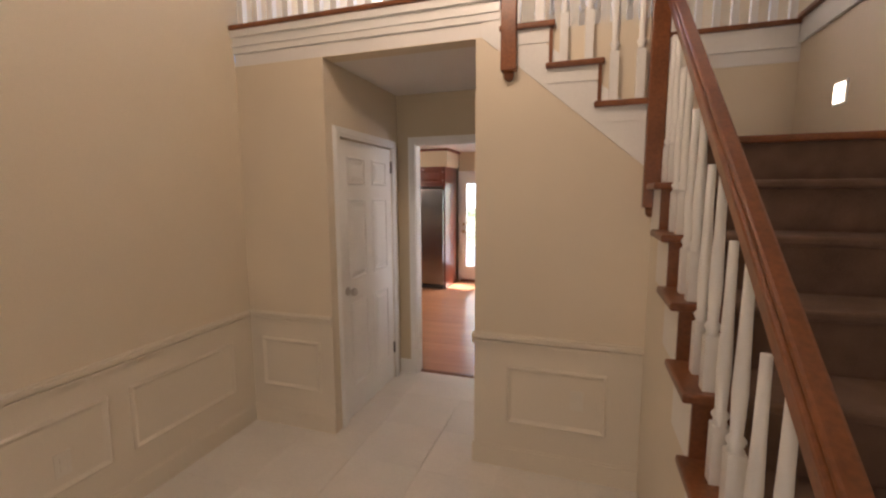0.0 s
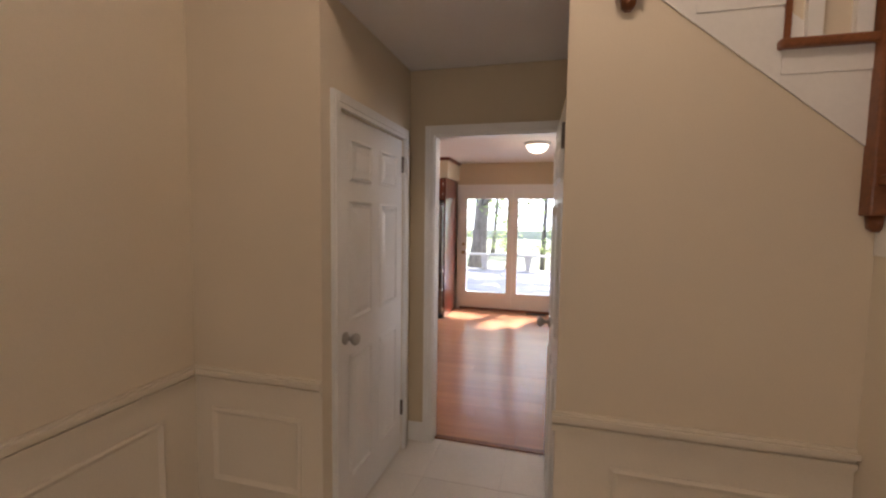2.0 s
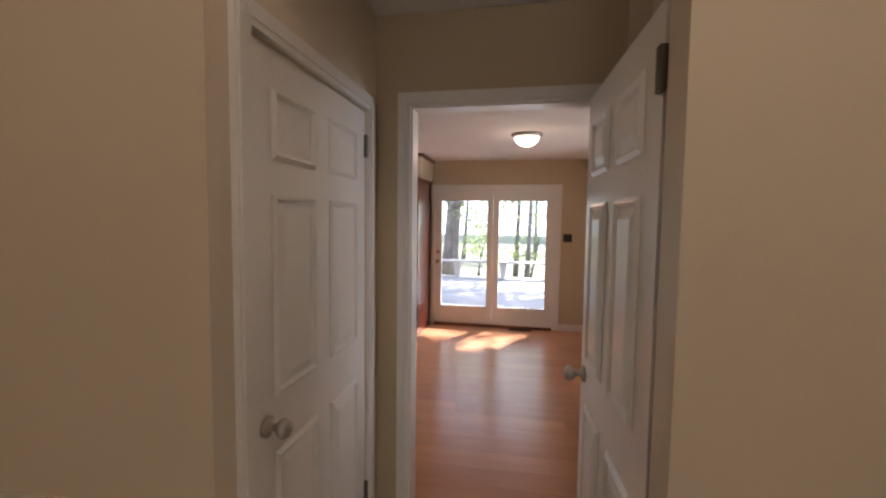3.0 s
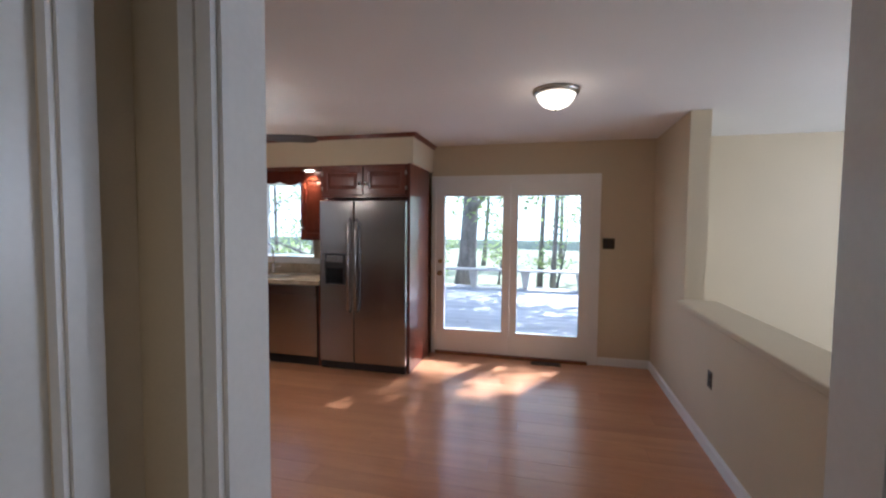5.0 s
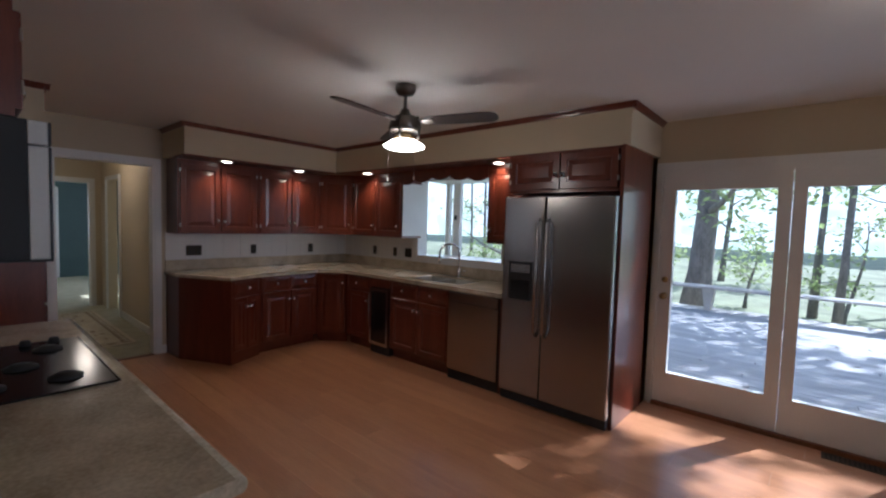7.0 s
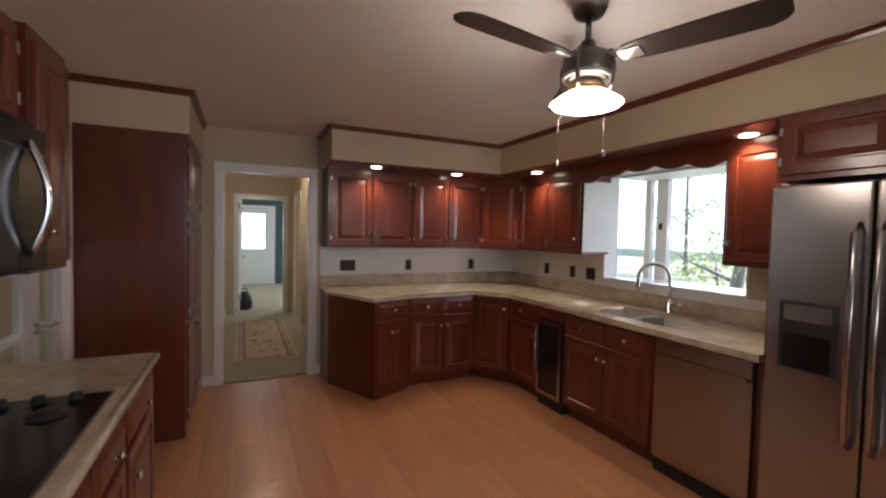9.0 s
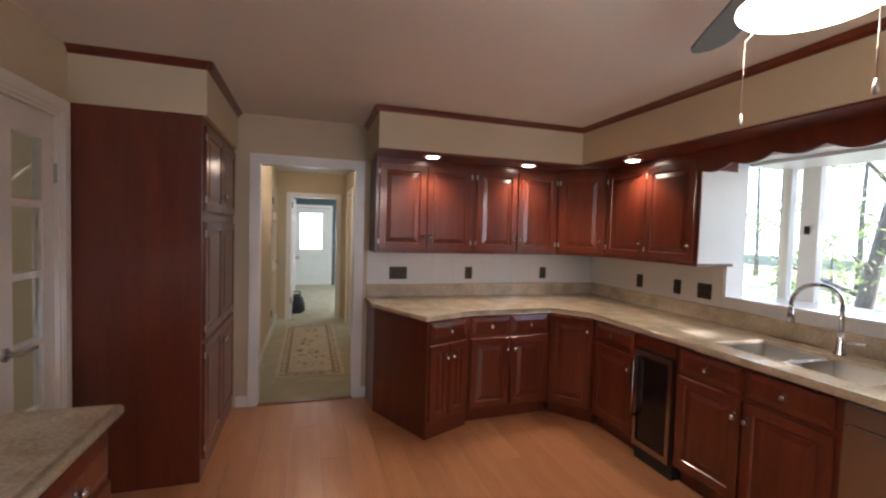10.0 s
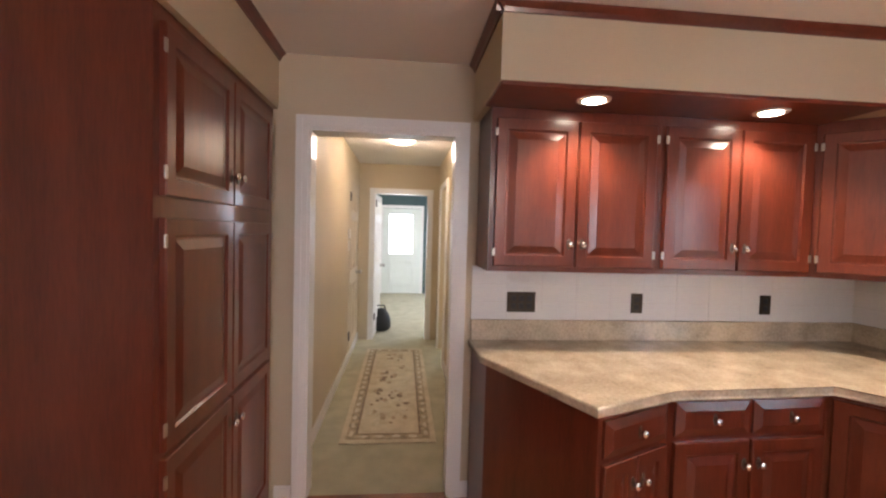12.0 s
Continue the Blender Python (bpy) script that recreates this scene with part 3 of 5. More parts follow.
win = struct("window_upper", wall_with_holes("x", -2.2, -0.9, 5.42, 5.48, 3.3, 4.6, [(-2.14, -1.58, 3.36, 4.54), (-1.52, -0.96, 3.36, 4.54)]), WHITE, "white framed upper window")

# small framed square with a glowing face
sl = thing("glow_square", "small glowing framed square on the stair wall", "wall light", Matrix.Translation((1.27, 3.2, 2.2)) @ Matrix.Rotation(-math.pi / 2, 4, "Z"))
part("frame", box(-0.065, 0.065, -0.012, 0, -0.065, 0.065, 0.003), WHITE, sl)
part("lens", box(-0.052, 0.052, -0.016, -0.012, -0.052, 0.052, 0.002), PATCH, sl, "glowing square face")

# ---- kitchen: doors and windows ----


def patio_leaf(x0, x1, handle):
    d = thing("patio_door", "white framed glass patio door, closed", "door", Matrix.Translation((0, 8.10, 0)), "patio doors")
    px0, px1 = (-2.163, -1.487) if handle else (-1.317, -0.648)
    part("frame", wall_with_holes("x", x0, x1, 0, 0.045, 0.035, 2.0, [(px0, px1, 0.30, 1.858)]), WHITE, d)
    bm = bmesh.new()
    for a, b, c, e in ((px0 - 0.02, px0, 0.28, 1.878), (px1, px1 + 0.02, 0.28, 1.878), (px0, px1, 0.28, 0.30), (px0, px1, 1.858, 1.878)):
        add_box(bm, a, b, -0.008, 0, c, e)
    part("glazing_bead", bm, WHITE, d)
    p = part("pane", box(px0, px1, 0.02, 0.024, 0.30, 1.858), GLASS, d, "clear glass pane")
    p.visible_shadow = False
    if handle:
        part("handle", lathe([(0.028, 0), (0.028, 0.008), (0.011, 0.012), (0.011, 0.03), (0.026, 0.04), (0.028, 0.055), (0.0, 0.062)], 16, pose(x0 + 0.055, 0, 0.96, 90)), BRASS, d, "aged brass knob")
        part("deadbolt", lathe([(0.026, 0), (0.026, 0.012), (0.0, 0.016)], 16, pose(x0 + 0.055, 0, 1.10, 90)), BRASS, d, "brass deadbolt")
    return d


patio_leaf(-2.268, -1.402, True)
patio_leaf(-1.398, -0.532, False)
casing("trim_patio", -2.30, -0.51, 2.02, 0.075, Matrix.Translation((0, PTY, 0)))
jamb("door_frame_patio", -2.30, -0.51, PTY - 0.035, PTY + 0.14, 2.02, ID, 0.028)
struct("patio_threshold", box(-2.27, -0.54, PTY - 0.06, PTY + 0.15, -0.005, 0.033, 0.004), OAK, "brown wooden threshold")
struct("window_casing_rough", wall_with_holes("x", -5.10, -3.80, SY - 0.004, SY + 0.16, 1.10, 2.10, [(-5.085, -3.815, 1.115, 2.085)]), WHITE, "white bay window lining")

bay = thing("bay_window", "white garden bay window over the sink", "window")
BY = 8.55
part("sill", box(-5.10, -3.80, SY + 0.16, BY + 0.04, 1.06, 1.10, 0.004), WHITE, bay)
part("head", box(-5.10, -3.80, SY + 0.16, BY + 0.04, 2.06, 2.10), WHITE, bay)
for x0, x1 in ((-5.10, -5.04), (-3.86, -3.80)):
    part("post", box(x0, x1, BY - 0.03, BY + 0.03, 1.10, 2.06), WHITE, bay)
part("mullion", box(-4.97, -4.85, BY - 0.03, BY + 0.03, 1.10, 2.06), WHITE, bay)
part("latch", box(-4.93, -4.90, BY - 0.045, BY - 0.03, 1.58, 1.64, 0.003), BLACKP, bay, "dark window latch")
for x0, x1 in ((-5.04, -4.97), (-4.85, -3.86)):
    p = part("pane", box(x0, x1, BY - 0.002, BY + 0.002, 1.10, 2.06), GLASS, bay, "clear glass pane")
    p.visible_shadow = False
for x in (-5.07, -3.83):
    p = part("pane", box(x - 0.002, x + 0.002, SY + 0.16, BY - 0.03, 1.10, 2.06), GLASS, bay, "clear glass pane")
    p.visible_shadow = False

fd = None
for i, (x0, hx) in enumerate(((-5.412, 0.385), (-4.988, 0.04))):
    fd = thing("french_door", "white french door leaf with a column of glass panes, closed", "door", Matrix.Translation((x0, KY - 0.01, 0.01)) , "french doors")
    w = 0.422
    holes = [(0.105, w - 0.095, 0.27 + 0.334 * j, 0.27 + 0.334 * j + 0.30) for j in range(5)]
    bm = bmesh.new()
    add_box(bm, 0, 0.105, -0.04, 0, 0, 2.03)
    add_box(bm, w - 0.095, w, -0.04, 0, 0, 2.03)
    edges = [0.0] + [v for h in holes for v in h[2:]] + [2.03]
    for j in range(0, len(edges), 2):
        add_box(bm, 0.105, w - 0.095, -0.04, 0, edges[j], edges[j + 1])
    part("frame", bm, WHITE, fd)
    for h in holes:
        part("pane", box(h[0], h[1], -0.022, -0.018, h[2], h[3]), GLASS, fd, "clear glass pane")
    if i == 0:
        hd = part("lever_handle", tube([(hx, 0, 0.93), (hx, 0.05, 0.93), (hx - 0.02, 0.06, 0.93), (hx - 0.11, 0.06, 0.935)], 0.009), NICKEL, fd, "satin nickel lever handle")
        part("rosette", lathe([(0.03, 0), (0.03, 0.008), (0.014, 0.012)], 20, pose(hx, 0, 0.93, -90)), NICKEL, fd)
        for z in (0.3, 1.75):
            part("hinge", box(-0.02, 0.006, 0.0, 0.014, z - 0.05, z + 0.05, 0.003), NICKEL, fd, "satin nickel hinge")

# ---- kitchen: cabinets ----


def cab_knob(parent, x, z, y=-0.022, m=ID):
    part("backplate", lathe([(0.011, 0), (0.011, 0.002), (0.008, 0.003)], 12, m @ pose(x, y, z, 90) @ Matrix.Diagonal((1, 2.4, 1, 1))), DARKMETAL, parent, "dark oval backplate")
    return part("knob", lathe([(0.009, 0), (0.006, 0.008), (0.006, 0.014), (0.014, 0.02), (0.016, 0.026), (0.012, 0.032), (0.0, 0.034)], 12, m @ pose(x, y, z, 90)), CHROME, parent, "chrome knob")


def cab_door(parent, m, x0, x1, z0, z1, knob=None, hinge=None):
    g = 0.002
    d = part("door", rings_panel(x1 - x0 - 2 * g, z1 - z0 - 2 * g, RAISED, x0 + g, z0 + g, 0), CHERRY, parent, "raised-panel cherry door", m)
    if knob:
        cab_knob(d, x0 + 0.03 if knob[0] == "l" else x1 - 0.03, z0 + 0.115 if knob[1] == "b" else z1 - 0.10 if knob[1] == "t" else (z0 + z1) / 2)
    if hinge:
        hx = x0 if hinge == "l" else x1
        for z in (z0 + 0.07, z1 - 0.07):
            part("hinge", box(hx - 0.008, hx + 0.008, -0.023, -0.016, z - 0.02, z + 0.02, 0.003), NICKEL, d, "nickel hinge")
    return d


def cab_drawer(parent, m, x0, x1, z0, z1):
    d = part("drawer_front", rings_panel(x1 - x0 - 0.004, z1 - z0 - 0.004, DRAWER, x0 + 0.002, z0 + 0.002, 0), CHERRY, parent, "cherry drawer front", m)
    cab_knob(d, (x0 + x1) / 2, (z0 + z1) / 2)
    return d


BZ = 0.875


def base_unit(a, b, back, cols, label, drawers=True, drawer_knobs=True, top=BZ):
    """Base cabinet with its front from a to b; back: the remaining outline, counter-clockwise."""
    o = thing("base_cabinet", label, "cabinet", None, "base cabinets")
    part("body", prism([a, b] + back, 0.10, top), CHERRY, o)
    m = front(a, b)
    w = (Vector(b) - Vector(a)).length
    n = len(cols)
    part("toe_kick", box(0.005, w - 0.005, 0.06, 0.075, 0, 0.10), CHERRY, o, "", m)
    x = 0.018
    cw = (w - 0.036) / n
    for i, c in enumerate(cols):
        x0, x1 = x + i * cw, x + (i + 1) * cw
        ztop = 0.69 if drawers else 0.855
        if drawers:
            cab_drawer(o, m, x0 + 0.008, x1 - 0.008, 0.71, 0.855)
        cab_door(o, m, x0 + 0.004, x1 - 0.004, 0.13, ztop, (c, "t"))
    return o


C0, C1, C2, C3, C4 = (-6.30, 5.63), (-5.70, 5.925), (-5.87, 6.30), (-5.91, 7.05), (-5.62, 7.29)
W = HX + 0.004
ob = thing("base_cabinet", "angled cherry end cabinet with two doors and a drawer", "cabinet", None, "base cabinets")
part("body", prism([(W, 5.61), C0, C1, C2, (W, 6.30)], 0.0, BZ), CHERRY, ob)
m = front(C1, C2)
w = (Vector(C2) - Vector(C1)).length
cab_drawer(ob, m, 0.02, w - 0.02, 0.71, 0.855)
for kn, x0, x1 in (("r", 0.02, w / 2), ("l", w / 2, w - 0.02)):
    cab_door(ob, m, x0, x1, 0.13, 0.69, (kn, "t"))
base_unit(C2, C3, [(W, 7.05), (W, 6.301)], ["r", "l"], "cherry base cabinet with two drawers and two doors")
ob = thing("base_cabinet", "diagonal cherry corner cabinet with one door", "cabinet", None, "base cabinets")
part("body", prism([C3, C4, (-5.62, SY - 0.004), (W, SY - 0.004), (W, 7.051)], 0.10, BZ), CHERRY, ob)
w = (Vector(C4) - Vector(C3)).length
cab_door(ob, front(C3, C4), 0.02, w - 0.02, 0.13, 0.855, ("r", "t"))
part("toe_kick", box(0, w, 0.05, 0.06, 0, 0.1), CHERRY, ob, "", front(C3, C4))
BF = 7.29


def sink_side(x0, x1):
    return [(x1, SY - 0.004), (x0, SY - 0.004)]


base_unit((-5.619, BF), (-5.145, BF), sink_side(-5.619, -5.145), ["r"], "narrow cherry base cabinet with a drawer and a door")
sb = base_unit((-4.815, BF), (-3.945, BF), sink_side(-4.815, -3.945), ["r", "l"], "cherry sink cabinet with two doors", True, True, 0.69)
part("front_rail", box(-4.815, -3.945, BF, BF + 0.02, 0.69, BZ), CHERRY, sb)

wc = thing("wine_cooler", "small steel-framed wine cooler with dark glass", "wine cooler", Matrix.Translation((-5.142, BF, 0)) @ Matrix.Diagonal((0.93, 1, 1, 1)))
part("body", box(0, 0.345, 0.0, 0.6, 0.0, BZ - 0.01), BLACKP, wc)
part("header", box(0, 0.345, -0.015, 0, 0.775, 0.865), CHERRY, wc, "cherry filler strip")
bm = wall_with_holes("x", 0.004, 0.341, -0.03, 0, 0.10, 0.76, [(0.035, 0.31, 0.14, 0.725)])
part("door_frame", bm, STEEL, wc, "brushed steel door frame")
part("pane", box(0.035, 0.31, -0.02, -0.012, 0.14, 0.725), BLACK, wc, "dark glass")
part("handle", tube([(0.02, -0.03, 0.3), (0.02, -0.06, 0.32), (0.02, -0.06, 0.68), (0.02, -0.03, 0.70)], 0.008), STEEL, wc)

dw = thing("dishwasher", "stainless steel dishwasher under the counter", "dishwasher", Matrix.Translation((-3.942, BF, 0)) @ Matrix.Diagonal((0.968, 1, 1, 1)))
part("body", box(0, 0.615, 0.0, 0.6, 0.0, BZ - 0.005), BLACKP, dw)
part("door", box(0.005, 0.61, -0.028, -0.001, 0.10, 0.76, 0.006), STEEL, dw)
part("control_panel", box(0.005, 0.61, -0.034, -0.001, 0.765, 0.868, 0.01), STEEL, dw)
part("handle_lip", box(0.03, 0.585, -0.046, -0.03, 0.755, 0.775, 0.005), STEEL, dw)
base = thing("filler_cabinet", "narrow cherry filler beside the refrigerator", "cabinet")
part("body", box(-3.344, -3.327, BF, SY - 0.004, 0, BZ), CHERRY, base)

# counters
FR, BKS = 7.25, SY - 0.024
top = single("countertop", prism([(W, 5.59), (-6.31, 5.60), (-5.665, 5.905), (-5.835, 6.30), (-5.875, 7.04), (-5.605, 7.25), (-4.66, FR), (-4.66, SY - 0.003), (W, SY - 0.003)], BZ, 0.915, 0.01), GRANITE, "beige speckled granite worktop in an L shape", "worktop")
part("sink_front_strip", prism([(-4.66, FR), (-3.93, FR), (-3.93, 7.40), (-4.66, 7.40)], BZ, 0.915), GRANITE, top)
part("sink_back_strip", prism([(-4.66, 7.80), (-3.93, 7.80), (-3.93, SY - 0.003), (-4.66, SY - 0.003)], BZ, 0.915), GRANITE, top)
part("right_strip", prism([(-3.93, FR), (-3.325, FR), (-3.325, SY - 0.003), (-3.93, SY - 0.003)], BZ, 0.915), GRANITE, top)
part("upstand", box(-6.61, -3.33, SY - 0.025, SY - 0.003, 0.915, 1.03, 0.003), GRANITE, top, "granite upstand")
part("upstand", box(W, W + 0.022, 5.60, SY - 0.003, 0.915, 1.03, 0.003), GRANITE, top, "granite upstand")
snk = thing("sink", "undermount stainless double sink", "sink")
for x0, x1 in ((-4.655, -4.32), (-4.29, -3.935)):
    bm = bmesh.new()
    add_box(bm, x0, x1, 7.405, 7.795, 0.70, 0.705)
    add_box(bm, x0, x0 + 0.006, 7.405, 7.795, 0.705, 0.90)
    add_box(bm, x1 - 0.006, x1, 7.405, 7.795, 0.705, 0.90)
    add_box(bm, x0 + 0.006, x1 - 0.006, 7.405, 7.411, 0.705, 0.90)
    add_box(bm, x0 + 0.006, x1 - 0.006, 7.789, 7.795, 0.705, 0.90)
    part("basin", bm, SINKSTEEL, snk)
part("divider", box(-4.32, -4.29, 7.405, 7.795, 0.70, 0.895, 0.01), SINKSTEEL, snk)
fc = thing("faucet", "chrome gooseneck pull-down faucet", "faucet", Matrix.Translation((-4.30, 7.86, 0.915)))
part("base", lathe([(0.03, 0), (0.03, 0.01), (0.022, 0.02), (0.02, 0.10), (0.014, 0.11)], 20), CHROME, fc)
arc = [(0, 0, 0.1), (0, 0, 0.27)] + [(-0.07 + 0.07 * math.cos(a), -0.09 + 0.09 * math.cos(a), 0.27 + 0.11 * math.sin(a)) for a in [math.pi * i / 12 for i in range(1, 12)]] + [(-0.14, -0.18, 0.27), (-0.14, -0.18, 0.24)]
part("spout", tube(arc, 0.0125), CHROME, fc)
part("spray_head", tube([(-0.14, -0.18, 0.245), (-0.14, -0.18, 0.16)], [0.014, 0.02]), CHROME, fc)
part("lever", tube([(0.02, 0, 0.07), (0.06, 0, 0.08), (0.12, -0.01, 0.085)], 0.008), CHROME, fc)

# uppers
UB, UT = 1.335, 2.135


def upper_unit(a, b, back, cols, label, z0=UB, z1=UT, dtop=2.075):
    o = thing("wall_cabinet", label, "cabinet", None, "wall cabinets")
    part("body", prism([a, b] + back, z0, z1), CHERRY, o)
    m = front(a, b)
    w = (Vector(b) - Vector(a)).length
    cw = (w - 0.04) / len(cols)
    for i, c in enumerate(cols):
        cab_door(o, m, 0.02 + i * cw + 0.003, 0.02 + (i + 1) * cw - 0.003, z0 + 0.025, dtop, (c, "b"), "l" if c == "r" else "r")
    return o


UX = -6.30
upper_unit((UX, 5.62), (UX, 6.48), [(W, 6.48), (W, 5.62)], ["r", "l"], "cherry wall cabinet with two raised-panel doors")
upper_unit((UX, 6.481), (UX, 7.33), [(W, 7.33), (W, 6.481)], ["r", "l"], "cherry wall cabinet with two raised-panel doors")
upper_unit((UX, 7.331), (-6.0, 7.65), [(-6.0, SY - 0.004), (W, SY - 0.004), (W, 7.331)], ["r"], "diagonal cherry corner wall cabinet")
uc = upper_unit((-5.999, 7.65), (-5.04, 7.65), [(-5.04, SY - 0.004), (-5.999, SY - 0.004)], ["r", "r"], "cherry wall cabinet beside the window")
# thin white sheet on the cabinet side that faces the window
part("side_panel", box(-5.04, -5.034, 7.655, SY - 0.006, UB + 0.02, 2.0), WHITE, uc, "white side panel")
upper_unit((-3.78, 7.65), (-3.33, 7.65), [(-3.33, SY - 0.004), (-3.78, SY - 0.004)], ["l"], "narrow cherry wall cabinet by the window")
upper_unit((-3.329, 7.33), (-2.352, 7.33), [(-2.352, SY - 0.004), (-3.329, SY - 0.004)], ["r", "l"], "cherry cabinet over the refrigerator", 1.80, 2.135, 2.115)
fp = thing("fridge_panel", "tall cherry end panel beside the refrigerator", "cabinet panel")
part("panel", box(-2.35, -2.33, 7.315, PTY - 0.02, 0, 2.136), CHERRY, fp)
part("edge_band", box(-2.354, -2.327, 7.298, 7.315, 0, 2.136, 0.003), CHERRY, fp, "rounded cherry front edge")
val = thing("window_valance", "scalloped dark cherry valance over the window", "valance")
bm = bmesh.new()
n = 60
lo, hi = [], []
for i in range(n + 1):
    u = i / n
    x = -5.038 + u * 1.278
    z = 2.015 - 0.035 * abs(math.sin(u * math.pi * 5)) - 0.02 * math.cos(u * 2 * math.pi)
    lo.append((x, z))
rows = []
for y in (7.60, 7.62):
    rows.append(([bm.verts.new((x, y, z)) for x, z in lo], [bm.verts.new((x, y, 2.135)) for x, z in lo]))
for i in range(n):
    a, b = rows
    bm.faces.new((a[0][i], a[0][i + 1], a[1][i + 1], a[1][i]))
    bm.faces.new((b[0][i + 1], b[0][i], b[1][i], b[1][i + 1]))
    bm.faces.new((a[0][i + 1], a[0][i], b[0][i], b[0][i + 1]))
part("board", bm, CHERRY, val)
part("soffit_lining", box(-5.965, -2.352, 7.348, 7.645, 2.125, 2.1355), CHERRY, val, "cherry lining under the soffit")
lin = thing("soffit_lining", "cherry lining under the soffit", "trim board")
part("board", box(-6.298, -5.99, 5.588, 7.345, 2.125, 2.1355), CHERRY, lin)
part("edge_strip", box(-5.99, -5.962, 5.588, 7.345, 2.118, 2.1355, 0.004), CHERRY, lin, "rounded cherry edge strip")

for x, y in ((-6.11, 6.04), (-6.14, 6.92), (-5.54, 7.51), (-3.61, 7.57)):
    dl = thing("downlight", "recessed soffit downlight, lit", "downlight", Matrix.Translation((x, y, 2.125)), "soffit downlights")
    part("trim_ring", lathe([(0.072, -0.006), (0.075, 0.0), (0.05, 0.0)], 24), WHITE, dl)
    part("bulb", lathe([(0.0, -0.009), (0.045, -0.009), (0.052, -0.005)], 24), BULB, dl, "glowing bulb face")
    lamp("downlight_lamp", "SPOT", look((x, y, 2.10), (x, y, 0)), 5.8, (1.0, 0.76, 0.48), spot=radians(130), radius=0.04)

# refrigerator
fr = thing("refrigerator", "side-by-side stainless steel refrigerator with dispenser", "refrigerator", Matrix.Translation((-3.293, 7.215, 0)))
part("body", box(0.005, 0.935, 0.06, 0.75, 0.02, 1.755), BLACKP, fr)
part("freezer_door", box(0.004, 0.388, 0, 0.058, 0.09, 1.765, 0.012), STEEL, fr, "brushed steel freezer door")
part("fridge_door", box(0.394, 0.948, 0, 0.058, 0.09, 1.765, 0.012), STEEL, fr, "brushed steel fridge door")
for x in (0.35, 0.43):
    part("handle", tube([(x, 0.005, 0.62), (x, -0.05, 0.66), (x, -0.058, 1.1), (x, -0.05, 1.54), (x, 0.005, 1.58)], 0.013), STEEL, fr, "steel bar handle")
dsp = part("dispenser", box(0.07, 0.295, -0.006, 0.0, 0.90, 1.22, 0.002), BLACKP, fr, "dark water dispenser")
part("recess", box(0.09, 0.275, -0.009, -0.006, 0.91, 1.07, 0.001), BLACK, dsp)
part("control_strip", box(0.09, 0.275, -0.009, -0.006, 1.13, 1.2, 0.001), STEEL, dsp)
part("grille", box(0.01, 0.94, 0.02, 0.06, 0.012, 0.085, 0.004), BLACKP, fr, "dark base grille")

# pantry
pn = thing("pantry_cabinet", "tall cherry pantry cabinet with raised-panel doors", "cabinet")
part("body", box(HX + 0.012, -5.525, KY + 0.003, 4.505, 0, 2.145), CHERRY, pn)
pm = front((-5.525, 4.505), (HX, 4.505))
for i, (x0, x1) in enumerate(((0.03, 0.53), (0.535, 1.035))):
    kn = "r" if i == 0 else "l"
    cab_door(pn, pm, x0, x1, 1.60, 2.10, (kn, "b"), "l" if i == 0 else "r")
    cab_door(pn, pm, x0, x1, 0.84, 1.54, None, "l" if i == 0 else "r")
    cab_door(pn, pm, x0, x1, 0.12, 0.82, (kn, "t"), "l" if i == 0 else "r")

# cooktop counter
SC0, SC1 = -4.413, -2.205
sc = thing("countertop", "beige speckled granite worktop with a cooktop", "worktop")
part("slab", prism([(SC0, KY + 0.003), (SC1, KY + 0.003), (SC1, 4.49), (SC0, 4.49)], 0.875, 0.915), GRANITE, sc)
nose = [(4.49, 0.875), (4.508, 0.877), (4.515, 0.886), (4.517, 0.897), (4.514, 0.908), (4.506, 0.914), (4.49, 0.915)]
bm = bmesh.new()
ends = [[bm.verts.new((x, y, z)) for y, z in nose] for x in (SC0, SC1)]
for i in range(len(nose) - 1):
    bm.faces.new((ends[0][i], ends[1][i], ends[1][i + 1], ends[0][i + 1])).smooth = True
bm.faces.new(ends[0])
bm.faces.new(ends[1][::-1])
bmesh.ops.recalc_face_normals(bm, faces=bm.faces[:])
part("front_edge", bm, GRANITE, sc, "rounded polished granite edge")
for x0, x1, cols in ((-4.38, -3.86, ["l"]), (-3.859, -3.10, ["r", "l"]), (-3.099, -2.24, ["r", "l"])):
    base_unit((x1, 4.48), (x0, 4.48), [(x0, KY + 0.004), (x1, KY + 0.004)], cols, "cherry base cabinet under the cooktop counter")
ck = thing("cooktop", "black glass gas cooktop set in the granite", "cooktop", Matrix.Translation((-3.885, 4.0, 0.915)))
part("glass", box(0, 0.79, 0, 0.455, 0.0005, 0.009, 0.003), BLACK, ck)
part("rim", box(-0.006, 0.796, 0.455, 0.461, 0.0005, 0.011, 0.002), STEEL, ck)
for i, (x, y) in enumerate(((0.18, 0.13), (0.18, 0.33), (0.42, 0.23), (0.64, 0.13), (0.64, 0.33))):
    part("burner", lathe([(0.05, 0.009), (0.05, 0.016), (0.035, 0.02), (0.03, 0.026), (0.0, 0.028)], 18, Matrix.Translation((x, y, 0))), BLACKP, ck)
for j in range(4):
    part("control_knob", lathe([(0.02, 0.009), (0.02, 0.02), (0.016, 0.032), (0.0, 0.034)], 14, Matrix.Translation((0.05, 0.08 + 0.095 * j, 0))), BLACKP, ck)

